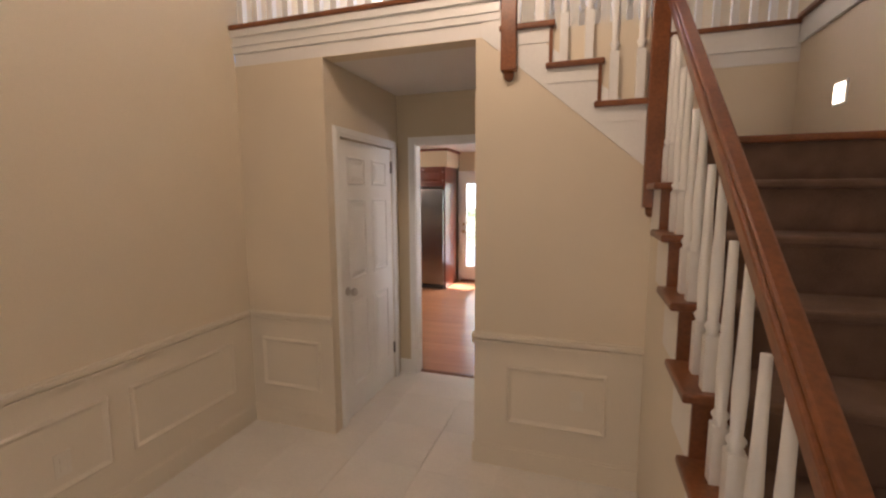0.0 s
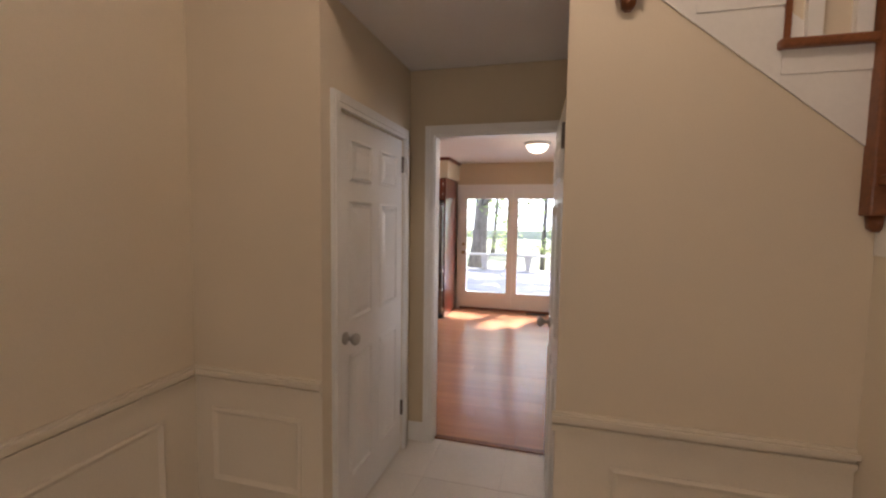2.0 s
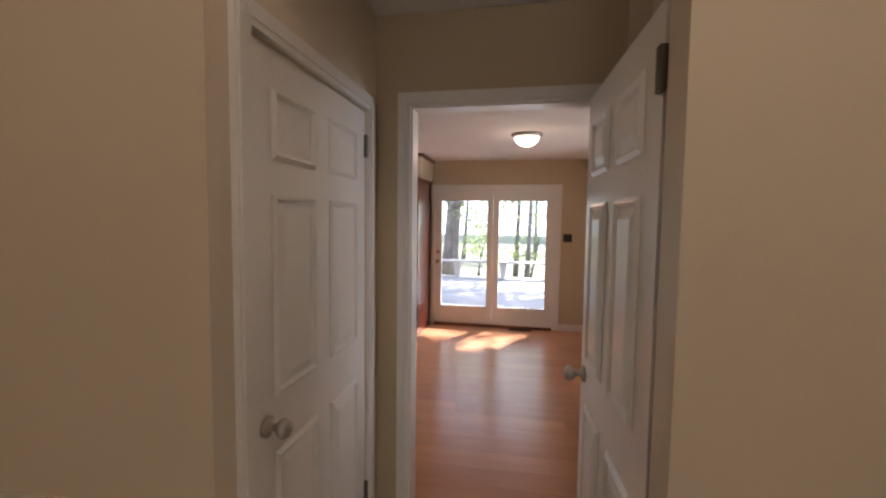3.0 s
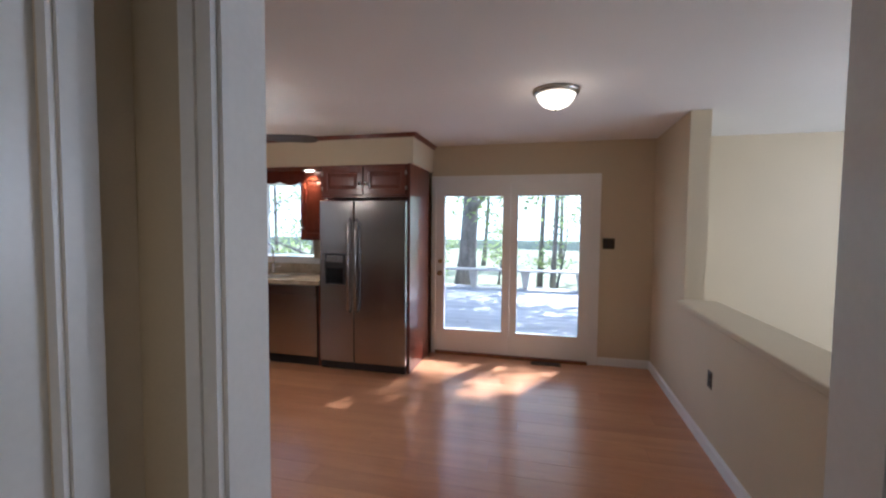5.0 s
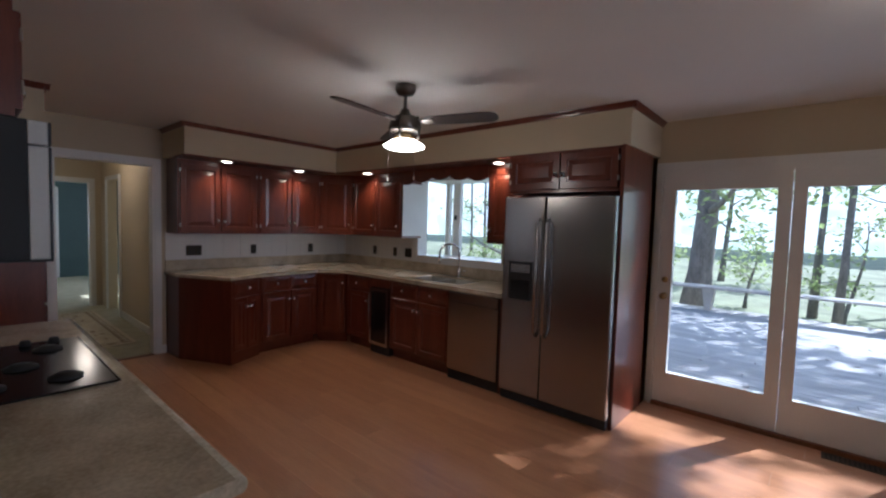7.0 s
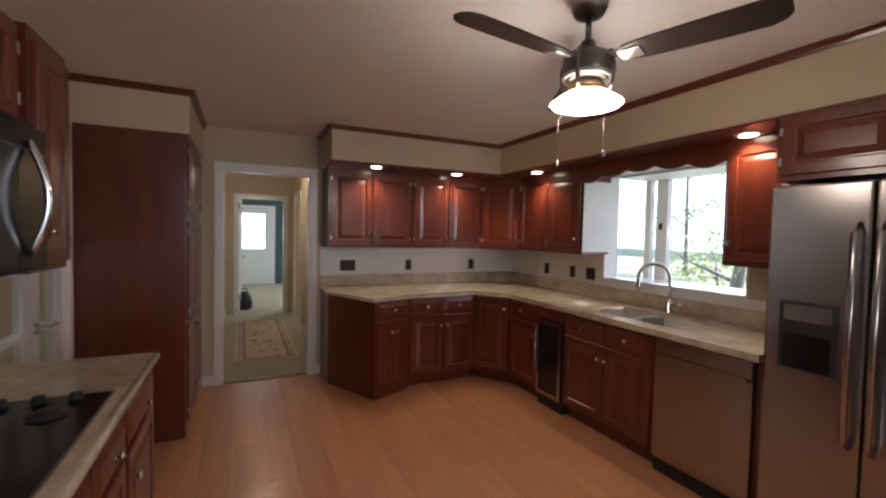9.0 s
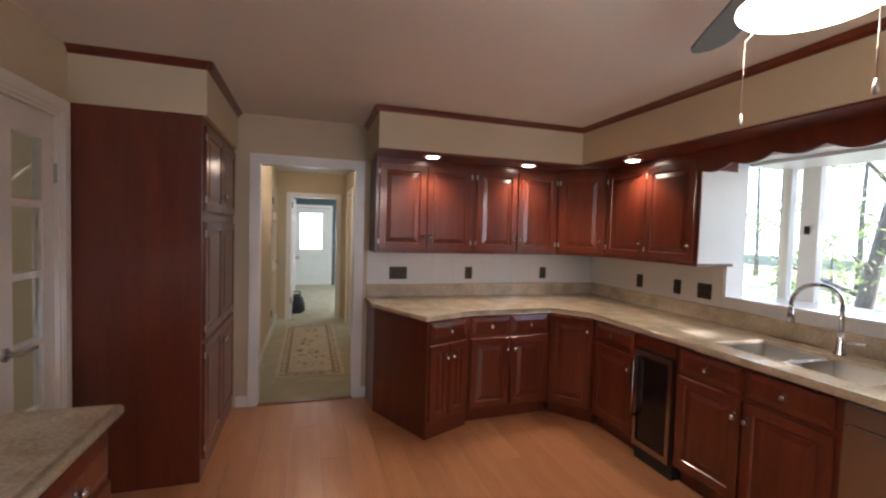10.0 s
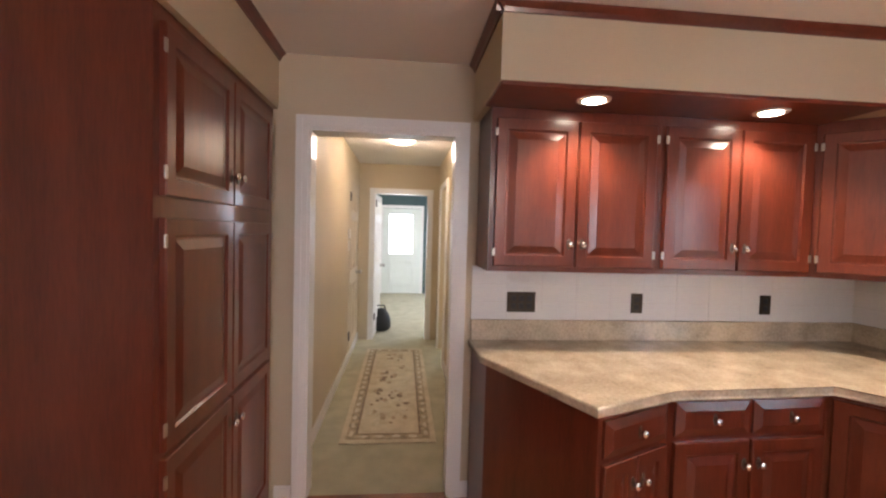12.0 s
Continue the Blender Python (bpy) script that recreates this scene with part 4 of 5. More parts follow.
mw = thing("microwave", "over-the-range black microwave with curved steel handle", "microwave", Matrix.Translation((-3.07, 4.285, 1.366)) @ flip)
part("body", box(0, 0.80, 0.056, 0.385, 0, 0.43), BLACKP, mw)
part("door_surround", box(0.0, 0.80, 0.007, 0.055, 0.0, 0.352, 0.004), MWEDGE, mw, "pale grey door edge")
part("vent_rail", box(0.0, 0.80, 0.007, 0.055, 0.357, 0.43, 0.004), MWEDGE, mw, "pale grey vent rail over the door")
part("vent_front", box(0.0, 0.80, 0.0, 0.0065, 0.357, 0.43, 0.002), BLACK, mw, "black vent strip")
part("underside", box(0.0, 0.80, 0.0, 0.385, -0.008, -0.001, 0.002), BLACKP, mw)
part("door", box(0.0, 0.60, 0.0, 0.0065, 0.0, 0.352, 0.002), BLACK, mw, "glossy black door")
part("control_panel", box(0.605, 0.80, 0.0, 0.0065, 0.0, 0.352, 0.002), BLACK, mw, "black control panel")
part("handle", tube([(0.66, -0.004 - 0.045 * math.sin(math.pi * i / 12), 0.04 + 0.34 * i / 12) for i in range(13)], 0.011), CHROME, mw, "bowed chrome handle")
upper_unit((-3.07, 4.205), (-3.879, 4.205), [(-3.879, KY + 0.004), (-3.07, KY + 0.004)], ["r", "l"], "cherry cabinet over the microwave", 1.80, 2.14, 2.12)
upper_unit((-3.88, 4.235), (-4.21, 4.235), [(-4.21, KY + 0.004), (-3.88, KY + 0.004)], ["l"], "narrow cherry wall cabinet beside the microwave", 1.337, 2.14, 2.10)

for y, g in ((5.887, 3), (6.577, 1), (7.388, 1)):
    duplex("wall_outlet", Matrix.Translation((HX + 0.009, y, 1.132)) @ Matrix.Rotation(math.pi / 2, 4, "Z"), "dark bronze outlet plate on white backsplash", BRONZE, BLACKP, 0.07 if g == 1 else 0.165, g)
for x, g in ((-5.92, 1), (-5.503, 1), (-5.25, 2)):
    duplex("wall_outlet", Matrix.Translation((x, SY - 0.009, 1.131)), "dark bronze outlet plate on white backsplash", BRONZE, BLACKP, 0.07 if g == 1 else 0.12, g)
duplex("wall_switch", Matrix.Translation((-0.345, PTY, 1.337)), "dark bronze switch plate beside patio doors", BRONZE, BLACKP, 0.12, 2)
duplex("wall_outlet", Matrix.Translation((RX, 6.38, 0.50)) @ Matrix.Rotation(-math.pi / 2, 4, "Z"), "dark bronze outlet plate on half wall", BRONZE, BLACKP, 0.07, 1)
vent = thing("floor_vent", "brown metal floor vent by the patio doors", "floor vent", Matrix.Translation((-0.98, 8.0, 0)))
part("frame", box(-0.16, 0.16, -0.055, 0.055, 0, 0.006, 0.001), BRONZE, vent)
for i in range(12):
    part("slat", box(-0.14 + 0.024 * i, -0.13 + 0.024 * i, -0.04, 0.04, 0.006, 0.009), BLACKP, vent)

# ceiling fan
fan = thing("ceiling_fan", "pewter ceiling fan with dark blades, lit glass shade", "ceiling fan", Matrix.Translation((-3.405, 6.12, 0)))
part("canopy", lathe([(0.03, 2.375), (0.055, 2.385), (0.068, 2.41), (0.07, CZ)], 28), DARKMETAL, fan)
part("downrod", lathe([(0.012, 2.28), (0.012, 2.39)], 12), DARKMETAL, fan)
part("motor", lathe([(0.06, 2.12), (0.085, 2.13), (0.095, 2.16), (0.095, 2.22), (0.08, 2.235), (0.04, 2.25), (0.025, 2.285)], 32), DARKMETAL, fan)
for i in range(4):
    a = math.pi * (0.15 + i / 2)
    part("strut", tube([(0.09 * math.cos(a), 0.09 * math.sin(a), 2.235), (0.108 * math.cos(a), 0.108 * math.sin(a), 2.17), (0.1 * math.cos(a), 0.1 * math.sin(a), 2.10), (0.086 * math.cos(a), 0.086 * math.sin(a), 2.08)], 0.008, 8), DARKMETAL, fan)
part("motor_band", lathe([(0.096, 2.132), (0.1, 2.137), (0.1, 2.147), (0.096, 2.152)], 32), NICKEL, fan, "satin nickel band")
part("light_collar", lathe([(0.075, 2.075), (0.085, 2.08), (0.075, 2.10), (0.06, 2.122)], 28), BRASS, fan, "brass light collar")
part("shade", lathe([(0.0, 2.01), (0.06, 2.012), (0.105, 2.019), (0.136, 2.03), (0.142, 2.037), (0.12, 2.053), (0.085, 2.075), (0.07, 2.082)], 36), FANSHADE, fan, "glowing glass shade")
for ang in (279, 20, 150):
    bm = bmesh.new()
    prof = [(0.15, 0.045), (0.2, 0.056), (0.45, 0.066), (0.59, 0.066), (0.63, 0.05), (0.65, 0.02)]
    top_v = [(r, w) for r, w in prof] + [(r, -w) for r, w in reversed(prof)]
    lo = [bm.verts.new((r, w, -0.004)) for r, w in top_v]
    hi = [bm.verts.new((r, w, 0.004)) for r, w in top_v]
    bm.faces.new(lo[::-1])
    bm.faces.new(hi)
    for i in range(len(lo)):
        j = (i + 1) % len(lo)
        bm.faces.new((lo[i], lo[j], hi[j], hi[i]))
    bmesh.ops.recalc_face_normals(bm, faces=bm.faces[:])
    bl = part("blade", bm, BLADE, fan, "dark wood blade", Matrix.Translation((0, 0, 2.2)) @ Matrix.Rotation(radians(ang), 4, "Z") @ Matrix.Rotation(radians(-12), 4, "X"))
    part("blade_iron", box(0.07, 0.22, -0.025, 0.025, 0.005, 0.012, 0.003), DARKMETAL, bl)
    part("blade_bracket", box(0.13, 0.215, -0.03, 0.03, -0.011, -0.005, 0.003), NICKEL, bl, "nickel bracket under the blade")
for dx in (-0.13, 0.13):
    part("pull_chain", tube([(dx * 0.6, -0.02 * (1 if dx > 0 else -1), 2.08), (dx, -0.03, 2.0), (dx, -0.03, 1.83)], 0.0015, 6), NICKEL, fan)
    part("pull_fob", lathe([(0.003, 0), (0.006, 0.006), (0.004, 0.02), (0.0015, 0.03)], 10, Matrix.Translation((dx, -0.03, 1.80))), NICKEL, fan)

dm = thing("ceiling_light", "flush dome ceiling light with frosted glass, lit", "ceiling light", Matrix.Translation((-0.945, 6.28, 0)))
part("base_ring", lathe([(0.13, 2.412), (0.146, 2.414), (0.156, 2.428), (0.158, CZ)], 36), NICKEL, dm)
part("shade", lathe([(0.0, 2.32), (0.045, 2.326), (0.09, 2.346), (0.118, 2.378), (0.131, 2.412)], 36), SHADE, dm, "glowing frosted glass bowl")
part("finial", lathe([(0.0, 2.302), (0.008, 2.307), (0.006, 2.322)], 12), DARKMETAL, dm)

# ---- room behind the french doors ----
struct("dining_floor", box(-6.6, -2.45, 0.6, PY, -0.12, 0.0), HCARPET, "beige carpet")
struct("wall_dining_south", box(-6.6, -2.45, 0.48, 0.6, 0, 2.52), WALL)
struct("wall_dining_west", box(-6.72, -6.6, 0.48, PY, 0, 2.52), WALL)
struct("ceiling_dining", box(-6.72, -2.45, 0.48, PY, 2.52, 2.6), CEIL)
# Added fill so the closed room isn't black; the west wall has no window.
lamp("dining_fill", "AREA", look((-6.5, 2.0, 1.5), (-4, 2.0, 1.0)), 5, (1, 0.95, 0.88), size=1.2, size_y=1.2)

# ---- hall and far room ----
HF = -10.2
struct("hall_floor", box(-14.75, HX - 0.02, 3.6, 8.0, -0.12, 0.004), HCARPET, "beige-green hall carpet")
struct("wall_hall_south", box(HF, HX - 0.12, 4.48, 4.60, 0.004, 2.52), KWALL, "tan painted hall wall")
struct("wall_hall_north", wall_with_holes("x", HF, HX - 0.12, 5.69, 5.81, 0.004, 2.52, [(-9.75, -8.98, 0.004, 2.05)]), KWALL, "tan painted hall wall with a side doorway")
struct("wall_hall_end", wall_with_holes("y", 4.48, 5.81, HF - 0.12, HF, 0.004, 2.52, [(4.80, 5.55, 0.004, 2.03)]), KWALL, "tan painted wall with an open doorway")
struct("ceiling_hall", box(-14.75, HX - 0.12, 3.6, 8.0, 2.42, 2.52), CEIL, "white hall ceiling")
struct("wall_far_room_end", box(-14.75, -14.63, 3.6, 8.0, 0.004, 2.42), TEAL, "dark teal wall of the far room")
struct("wall_far_room_south", box(-14.63, HF - 0.12, 3.6, 3.72, 0.004, 2.42), WALL)
struct("wall_far_room_north", box(-14.63, HF - 0.12, 7.88, 8.0, 0.004, 2.42), WALL)
struct("wall_side_room", box(-10.2, -8.2, 7.2, 7.3, 0.004, 2.42), WALL)
endm = Matrix.Translation((HF, 0, 0)) @ Matrix.Rotation(math.pi / 2, 4, "Z")
casing("trim_hall_end", 4.80, 5.55, 2.03, 0.06, endm)
jamb("door_frame_hall_end", 4.80, 5.55, -0.005, 0.125, 2.03, endm)
casing("trim_hall_north", 8.98, 9.75, 2.05, 0.06, Matrix.Translation((0, 5.69, 0)) @ Matrix.Translation((-18.73, 0, 0)))
struct("baseboard_hall_south", box(HF, HX - 0.12, 4.60, 4.613, 0.004, 0.10), WHITE)
struct("baseboard_hall_north", box(-8.9, HX - 0.12, 5.677, 5.69, 0.004, 0.10), WHITE)
six_panel_door("door_hall_side", "tan painted six-panel hall door, closed", Matrix.Translation((-9.95, 4.606, 0.01)) @ flip @ Matrix.Translation((-0.75, 0, 0)), 0.75, 2.03, 0.69, 0.0, KWALL)
fdm = Matrix.Translation((-14.60, 4.72, 0.01)) @ Matrix.Rotation(math.pi / 2, 4, "Z")
xd = thing("exterior_door", "pale exterior door with a square window, closed", "door", fdm)
part("leaf", wall_with_holes("x", 0, 0.9, 0, 0.04, 0, 2.03, [(0.15, 0.71, 0.95, 1.89)]), GREENW, xd)
# The pane emits by itself to imitate daylight; a solid wall is behind.
part("pane", box(0.15, 0.71, 0.015, 0.02, 0.95, 1.89), glow("glowing_pane", (0.95, 0.98, 1.0), 0.9), xd, "window pane that glows in place of daylight")
part("lower_panel", rings_panel(0.6, 0.62, [(0, 0), (0, 0.003), (0.012, 0.01), (0.022, 0.0), (0.05, 0.008)], 0.15, 0.18, -0.001), GREENW, xd)
casing("trim_exterior_door", 4.72, 5.62, 2.05, 0.07, Matrix.Translation((-14.63, 0, 0)) @ Matrix.Rotation(math.pi / 2, 4, "Z"))
six_panel_door("door_far_room", "white door standing open in the far room", Matrix.Translation((HF - 0.13, 4.82, 0.01)) @ Matrix.Rotation(math.pi - 0.06, 4, "Z"), 0.72, 2.01, 0.66, 0.0)
rug = single("runner_rug", box(-9.69, -7.25, 4.79, 5.48, 0.0045, 0.014, 0.003), RUG, "floral beige runner rug with patterned border", "rug")
for x0, x1, y0, y1 in ((-9.64, -7.30, 4.83, 4.90), (-9.64, -7.30, 5.37, 5.44), (-9.64, -9.56, 4.90, 5.37), (-7.38, -7.30, 4.90, 5.37)):
    part("border", box(x0, x1, y0, y1, 0.014, 0.0155), RUGEDGE, rug, "darker patterned border band")
for x0, x1, y0, y1 in ((-9.57, -7.37, 4.895, 4.91), (-9.57, -7.37, 5.36, 5.375), (-9.57, -9.555, 4.91, 5.36), (-7.385, -7.37, 4.91, 5.36)):
    part("line", box(x0, x1, y0, y1, 0.0155, 0.0165), RUGLINE, rug, "thin brown line")
rnd5 = random.Random(5)


def petal(x, y, z, rx, ry, n=9):
    bm = bmesh.new()
    bm.faces.new([bm.verts.new((x + rx * rnd5.uniform(0.6, 1.1) * math.cos(2 * math.pi * k / n), y + ry * rnd5.uniform(0.6, 1.1) * math.sin(2 * math.pi * k / n), z)) for k in range(n)])
    return bm


for i in range(70):
    u = rnd5.uniform(0, 1)
    x, y = -9.45 + 1.95 * u, 5.135 + 0.17 * math.sin(u * 17 + i) * rnd5.uniform(0.3, 1.1)
    part("flower_motif", petal(x, y, 0.0144 + 0.00001 * i, rnd5.uniform(0.02, 0.06), rnd5.uniform(0.015, 0.035)), (MOTIF, RUGLINE, RUGPALE)[i % 3], rug)
for y in (4.863, 5.407):
    for i in range(17):
        part("border_motif", petal(-9.55 + 0.135 * i, y, 0.0162, 0.045, 0.022), RUGPALE, rug)
for x in (-9.60, -7.34):
    for i in range(4):
        part("border_motif", petal(x, 4.955 + 0.12 * i, 0.0162, 0.025, 0.04), RUGPALE, rug)
hl = thing("hall_light", "flush hall ceiling light, lit", "ceiling light", Matrix.Translation((-8.4, 5.18, 0)))
part("base_ring", lathe([(0.15, 2.40), (0.16, 2.42)], 28), BRASS, hl)
part("shade", lathe([(0.0, 2.34), (0.07, 2.345), (0.12, 2.37), (0.145, 2.40)], 28), SHADE, hl, "glowing glass bowl")
th = thing("thermostat", "ivory thermostat and switch on the hall wall", "thermostat", Matrix.Translation((-9.12, 4.60, 1.40)) @ flip)
part("cover", box(-0.04, 0.04, -0.02, 0, 0.02, 0.12, 0.004), PLASTIC, th)
part("switch_plate", box(-0.04, 0.04, -0.008, 0, -0.12, -0.01, 0.002), PLASTIC, th)

# ---- outdoors ----
struct("ground", box(-400, 400, 8.4, 800, -1.2, -0.62), GRASS, "lawn and woodland floor")
# Self-glowing sheet standing in for overexposed distance behind the trees.
struct("backdrop", box(-150, 120, 70, 70.5, -0.6, 26), HAZE_GLOW, "glowing backdrop coloured as hazy woodland")
# Out-of-view overhang, added to cut high sun through the windows.
struct("sun_block_eave", box(-8, 4.2, SY + 0.2, 9.0, 2.62, 2.72), WHITE, "unseen white eave slab added to block high sun")
struct("house_wall_outside", box(-2.33, 3.6, PTY + 0.15, PTY + 0.18, 2.05, 5.2), WHITE)
DZ = -0.09
deck = struct("deck_frame", box(-6.2, 4.2, 8.30, 14.75, -0.62, DZ - 0.03), BENCH, "deck substructure")
bench = thing("deck_bench", "long weathered bench along the deck edge", "bench")
for y in (14.25, 14.40, 14.55):
    part("seat_plank", box(-6.1, 4.1, y - 0.065, y + 0.065, 0.36, 0.40, 0.005), BENCH, bench)
for i in range(8):
    x = -5.6 + 1.35 * i
    bm = bmesh.new()
    vs = [(-0.05, DZ), (0.05, DZ), (0.11, 0.36), (-0.11, 0.36)]
    a = [bm.verts.new((x + u, 14.25, z)) for u, z in vs]
    b = [bm.verts.new((x + u, 14.55, z)) for u, z in vs]
    bm.faces.new(a)
    bm.faces.new(b[::-1])
    for k in range(4):
        bm.faces.new((a[k], b[k], b[(k + 1) % 4], a[(k + 1) % 4]))
    bmesh.ops.recalc_face_normals(bm, faces=bm.faces[:])
    part("support", bm, BENCH, bench)


def tree(x, y, h, r, seed, lean=(0, 0), crown_z=0.45, leaves=900, spread=3.0, leaf=0.16, label="tall leafy tree beyond the deck", shade_clumps=()):
    rnd = random.Random(seed)
    o = thing("tree", label, "tree", Matrix.Translation((x, y, -0.65)), "trees beyond the deck")
    pts, rad = [], []
    for i in range(9):
        u = i / 8
        pts.append((lean[0] * u * h + 0.15 * math.sin(3 * u + seed), lean[1] * u * h + 0.12 * math.cos(2.5 * u + seed), u * h))
        rad.append(r * (1 - 0.8 * u) * (1.35 if i == 0 else 1))
    part("trunk", tube(pts, rad, 10), BARK, o)
    tips = []
    for i in range(9):
        u = rnd.uniform(crown_z * 0.8, 0.95)
        k = min(int(u * 8), 7)
        p = Vector(pts[k]).lerp(Vector(pts[k + 1]), u * 8 - k)
        a = rnd.uniform(0, 2 * math.pi)
        n = spread * rnd.uniform(0.5, 1.0)
        q = [p + Vector((math.cos(a) * n * s, math.sin(a) * n * s, n * (0.5 * s - 0.15 * s * s) + 0.1 * math.sin(5 * s + i))) for s in (0, 0.3, 0.6, 1.0)]
        br = r * 0.38 * (1 - 0.5 * u)
        part("limb", tube(q, [br, br * 0.75, br * 0.5, br * 0.2], 6), BARK, o)
        tips += q[1:]
    verts, faces = [], []
    for i in range(leaves):
        c = rnd.choice(tips) + Vector((rnd.gauss(0, 0.45), rnd.gauss(0, 0.45), rnd.gauss(0, 0.35))) * spread / 3
        e = Euler((rnd.uniform(-0.9, 0.9), rnd.uniform(-0.9, 0.9), rnd.uniform(0, 6.3))).to_matrix()
        s = leaf * rnd.uniform(0.5, 1.3)
        k = len(verts)
        for v in ((-s, 0, 0), (0, -s * 0.5, s * 0.12), (s, 0, 0), (0, s * 0.5, s * 0.12)):
            verts.append(c + e @ Vector(v))
        faces.append((k, k + 1, k + 2, k + 3))
    for (cx, cy, cz), (sx, sy, sz), count, size in shade_clumps:
        # a bough from the stem to an unseen leaf clump placed to block sun
        c0 = Vector((cx - x, cy - y, cz + 0.65))
        stem = Vector(pts[6])
        part("limb", tube([stem, stem.lerp(c0, 0.5) + Vector((0, 0, 0.25)), c0], [r * 0.4, r * 0.25, r * 0.08], 6), BARK, o)
        for i in range(count):
            c = c0 + Vector((rnd.uniform(-sx, sx), rnd.uniform(-sy, sy), rnd.uniform(-sz, sz)))
            e = Euler((rnd.uniform(-0.7, 0.7), rnd.uniform(-0.7, 0.7), rnd.uniform(0, 6.3))).to_matrix()
            s = size * rnd.uniform(0.6, 1.3)
            k = len(verts)
            for v in ((-s, 0, 0), (0, -s * 0.5, s * 0.12), (s, 0, 0), (0, s * 0.5, s * 0.12)):
                verts.append(c + e @ Vector(v))
            faces.append((k, k + 1, k + 2, k + 3))
    me = bpy.data.meshes.new("crown")
    me.from_pydata(verts, [], faces)
    me.materials.append(LEAF)
    ob = new("crown", me)
    ob.parent = o
    return o


tree(-3.6, 16.0, 10, 0.30, 1, (0.06, 0), 0.3, 1500, 3.2, 0.11)
tree(-1.0, 16.8, 12, 0.08, 2, (0.06, 0.0), 0.3, 1900, 2.7, 0.11)
tree(0.9, 18.5, 9, 0.07, 3, (0.02, 0), 0.25, 800, 2.0, 0.09)
tree(0.5, 20.5, 9, 0.08, 4, (-0.02, 0), 0.2, 1200, 2.4, 0.10)
# Tree added for its shade: unseen clumps shape the floor and deck sun patches.
tree(7.8, 20.5, 15, 0.15, 9, (0.0, 0), 0.9, 300, 1.5, 0.16, shade_clumps=(
    ((3.2, 16.55, 10.0), (0.9, 0.42, 0.15), 190, 0.15), ((4.3, 16.45, 10.0), (0.7, 0.5, 0.15), 170, 0.15),
    ((3.9, 17.5, 10.1), (0.7, 0.45, 0.1), 34, 0.10), ((2.85, 17.15, 10.0), (0.45, 0.22, 0.1), 60, 0.11), ((2.3, 17.0, 10.0), (0.3, 0.6, 0.1), 60, 0.12),
    ((3.6, 19.4, 11.0), (2.6, 0.5, 0.3), 420, 0.17), ((6.6, 19.5, 11.0), (1.0, 0.5, 0.3), 160, 0.17),
    ((4.0, 20.6, 11.0), (1.9, 1.3, 0.4), 700, 0.18), ((6.4, 20.8, 11.2), (1.6, 1.5, 0.4), 600, 0.18), ((5.0, 22.4, 11.0), (2.6, 0.8, 0.4), 420, 0.18)))
# High crown out of view, added to keep sun off the bay window.
tree(-1.2, 18.6, 14.5, 0.09, 12, (0.0, 0), 0.7, 2200, 2.4, 0.16)
for k, (bx, by) in enumerate(((-4.6, 17.6), (-2.6, 19.0), (-0.6, 18.2), (1.3, 17.4), (2.4, 19.5), (-9.6, 17.0))):
    tree(bx, by, 1.7 + 0.4 * (k % 3), 0.05, 60 + k, (0.03, 0), 0.12, 700, 1.2, 0.07, "bushy green shrub beyond the deck")
tree(-8.0, 15.0, 4.8, 0.17, 5, (0.05, 0), 0.25, 1100, 2.6, 0.07, "small spreading tree outside the bay window")
rng = random.Random(11)
for i in range(12):
    tree(-22 + 3.6 * i + rng.uniform(-0.8, 0.8), 26 + rng.uniform(0, 9), rng.uniform(9, 13), rng.uniform(0.08, 0.15), 20 + i, (rng.uniform(-0.04, 0.04), 0), 0.15, 420, 2.8, 0.17, "slender woodland tree in the distance")

litter = random.Random(8)
verts, faces = [], []
for i in range(70):
    x, y, a, n = litter.uniform(-4.5, 2.5), litter.uniform(8.6, 14.0), litter.uniform(0, 6.3), litter.uniform(0.03, 0.06)
    k = len(verts)
    for u, v in ((-1, 0), (0, -0.5), (1, 0), (0, 0.5)):
        verts.append((x + n * (u * math.cos(a) - v * math.sin(a)), y + n * (u * math.sin(a) + v * math.cos(a)), DZ + 0.003 + 0.008 * abs(u)))
    faces.append((k, k + 1, k + 2, k + 3))
me = bpy.data.meshes.new("fallen_leaves")
me.from_pydata(verts, [], faces)
me.materials.append(BARK)
tagged(new("fallen_leaves", me), "brown fallen leaves scattered over the deck", "fallen leaves", "", "stuff")

# ---- floors in pieces ----


def piece_floor(name, parent, material, x0, x1, y0, y1, w, l, z0, z1, gap, stagger=True):
    meshes = {}
    r = random.Random(3)
    j = 0
    y = y0
    while y < y1 - 0.01:
        ye = min(y + w, y1)
        x = x0
        first = l * ((j * 0.37) % 1.0 + 0.15) if stagger else l
        while x < x1 - 0.01:
            xe = min(x + first, x1)
            first = l
            key = (round(xe - x, 3), round(ye - y, 3))
            if key not in meshes:
                bm = box(gap / 2, key[0] - gap / 2, gap / 2, key[1] - gap / 2, z0, z1)
                meshes[key] = mesh_of(name, bm, material)
            ob = new(name, meshes[key])
            ob.parent = parent
            ob.matrix_basis = Matrix.Translation((x, y, 0))
            x = xe
        y = ye
        j += 1


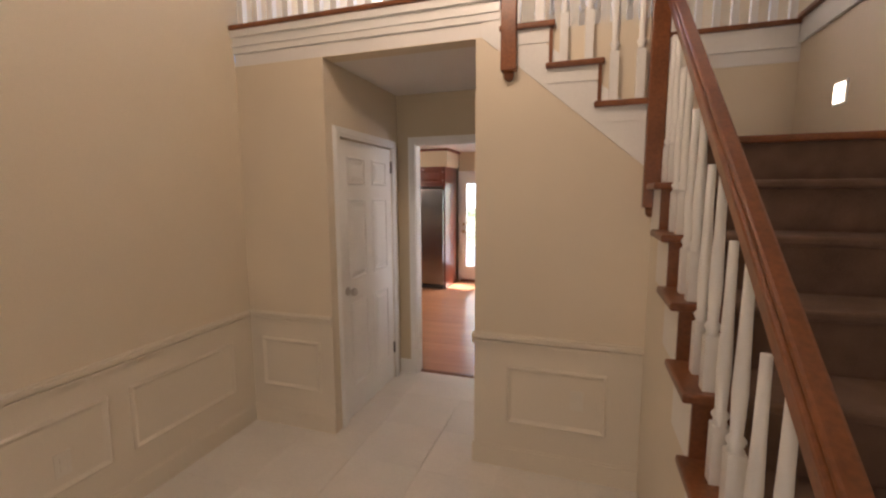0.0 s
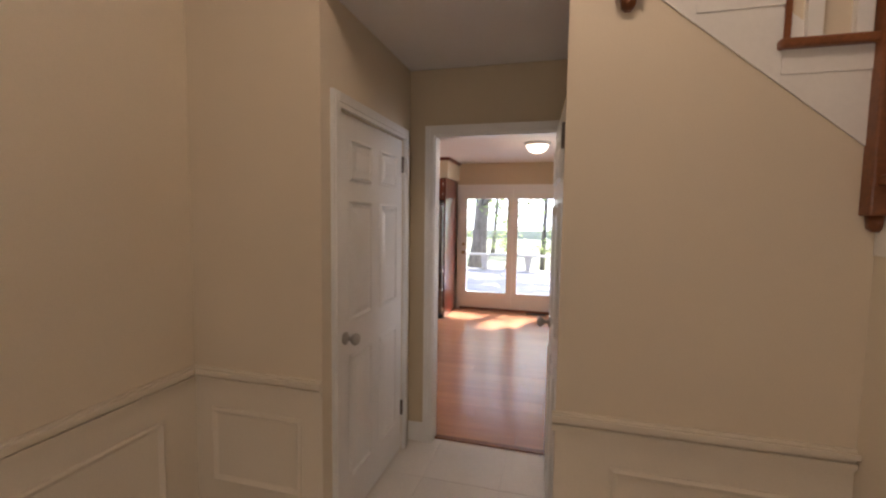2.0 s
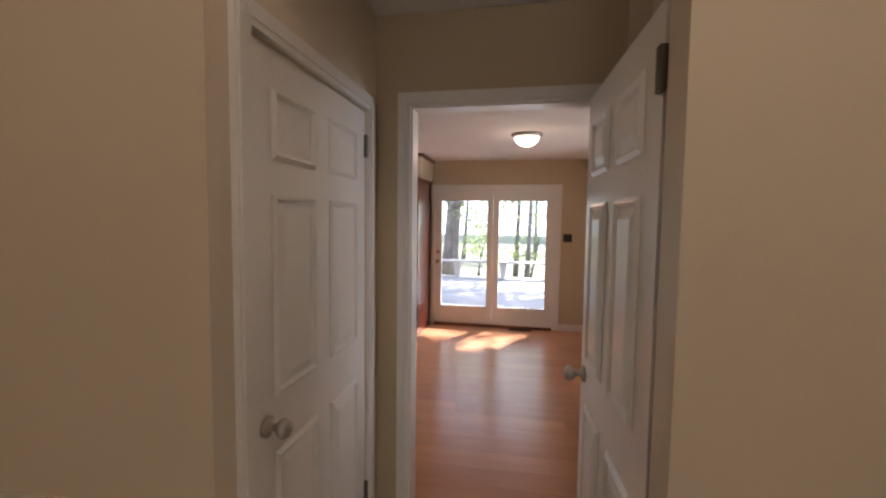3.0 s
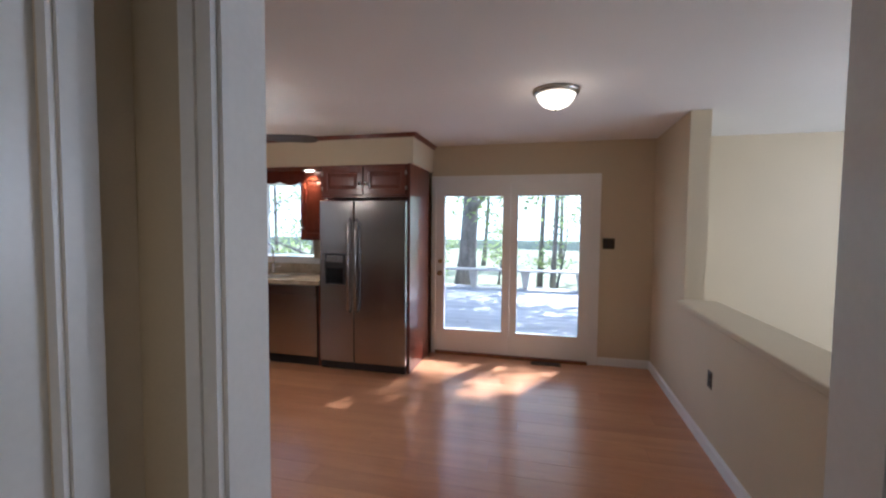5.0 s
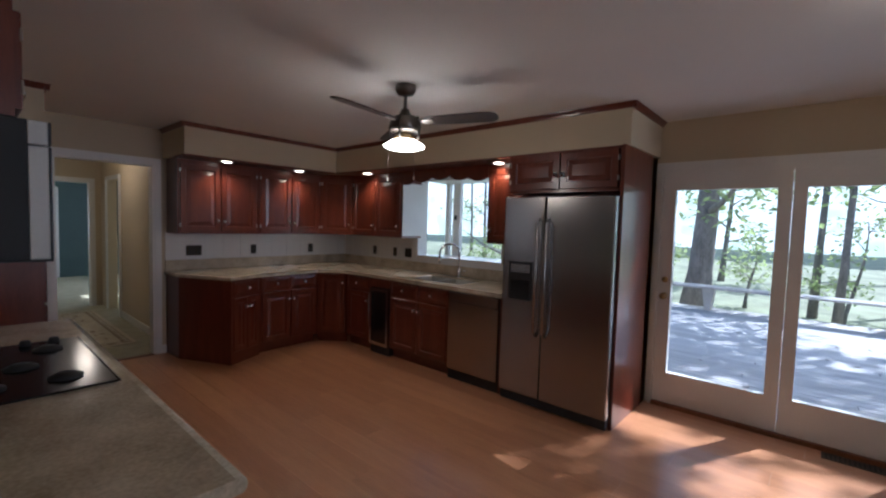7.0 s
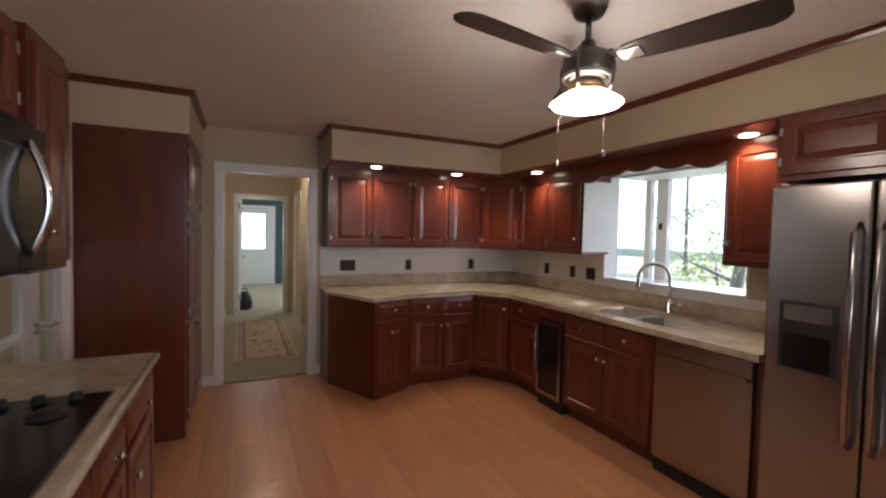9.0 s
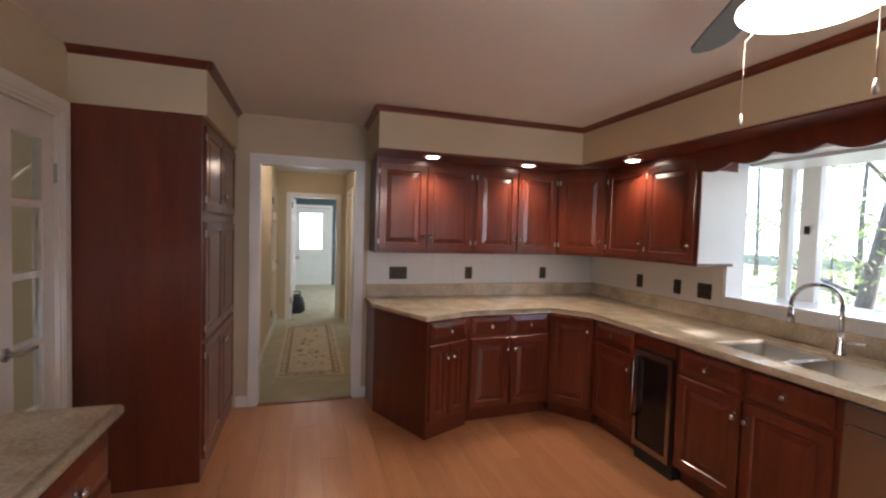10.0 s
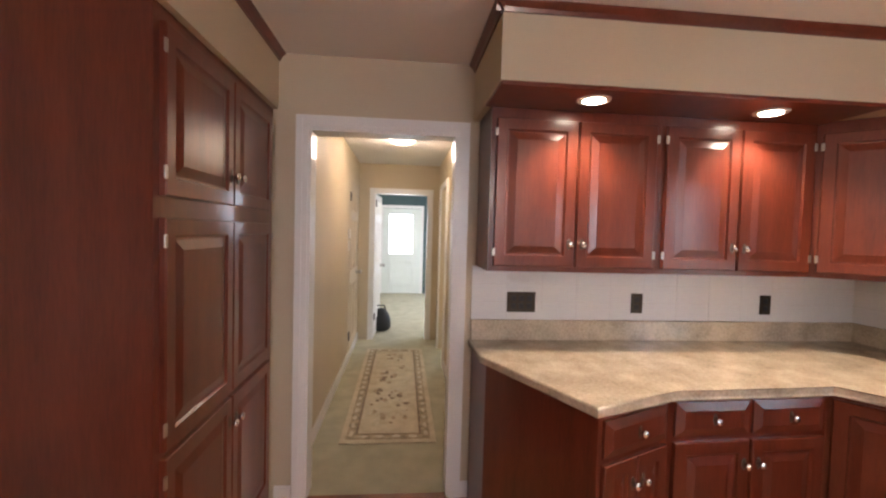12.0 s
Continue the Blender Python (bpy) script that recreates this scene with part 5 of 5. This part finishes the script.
piece_floor("plank", bpy.data.objects["kitchen_subfloor"], PLANK, HX, RX, PY + 0.08, PTY, 0.19, 1.38, -0.006, 0.0, 0.0015)
struct("next_room_floor", box(RX + 0.14, 3.5, KY, PTY, -0.006, 0.002), TILE)
struct("door_threshold", box(-1.47, -0.59, PY + 0.05, PY + 0.10, -0.004, 0.008, 0.003), OAK, "brown wooden threshold strip")
struct("hall_threshold", box(HX - 0.03, HX + 0.02, 4.70, 5.49, 0.0, 0.009, 0.003), OAK, "wooden threshold strip")
piece_floor("tile", bpy.data.objects["floor"], TILE, -2.33, SX, -2.6, PY + 0.055, 0.46, 0.46, -0.006, 0.0, 0.002, False)
piece_floor("board", deck, DECK, -6.2, 4.2, 8.30, 14.75, 0.14, 3.6, DZ - 0.03, DZ, 0.006)
SPL = struct("backsplash_wall", box(HX + 0.0005, HX + 0.006, 5.60, SY - 0.003, 1.03, UB), GROUT, "white tiled backsplash")
SPL2 = struct("backsplash_wall_sink", box(HX + 0.006, -3.33, SY - 0.006, SY - 0.0005, 1.03, 1.098), GROUT, "white tiled backsplash")
SPL3 = struct("backsplash_wall_sink_upper", box(HX + 0.006, -5.10, SY - 0.006, SY - 0.0005, 1.098, UB), GROUT, "white tiled backsplash")
for x0, x1, z0, z1, m, par in ((5.60, 7.98, 1.03, UB, Matrix.Translation((HX + 0.006, 0, 0)) @ Matrix.Rotation(math.pi / 2, 4, "Z"), SPL), (HX + 0.01, -5.10, 1.03, UB, Matrix.Translation((0, SY - 0.006, 0)), SPL3), (-5.10, -3.33, 1.03, 1.098, Matrix.Translation((0, SY - 0.006, 0)), SPL2)):
    z = z0
    while z < z1 - 0.01:
        x = x0
        ze = min(z + 0.102, z1)
        while x < x1 - 0.01:
            xe = min(x + 0.204, x1)
            key = "tile_%d_%d" % (round((xe - x) * 1000), round((ze - z) * 1000))
            me = bpy.data.meshes.get(key)
            if not me:
                me = mesh_of(key, box(0.0008, xe - x - 0.0008, -0.003, 0, 0.0008, ze - z - 0.0008), SPLASH)
            ob = new("tile", me)
            ob.parent = par
            ob.matrix_basis = m @ Matrix.Translation((x, 0, z))
            x = xe
        z = ze

bag = thing("bag", "slumped dark fabric bag on the far room carpet", "bag", Matrix.Translation((-10.75, 4.90, 0.004)))
part("sack", lathe([(0.10, 0), (0.15, 0.04), (0.15, 0.16), (0.11, 0.27), (0.05, 0.33), (0.0, 0.34)], 18), BLACKP, bag)
part("strap", tube([(0.0, -0.08, 0.26), (0.02, -0.05, 0.38), (0.02, 0.05, 0.38), (0.0, 0.08, 0.26)], 0.012), BLACKP, bag)
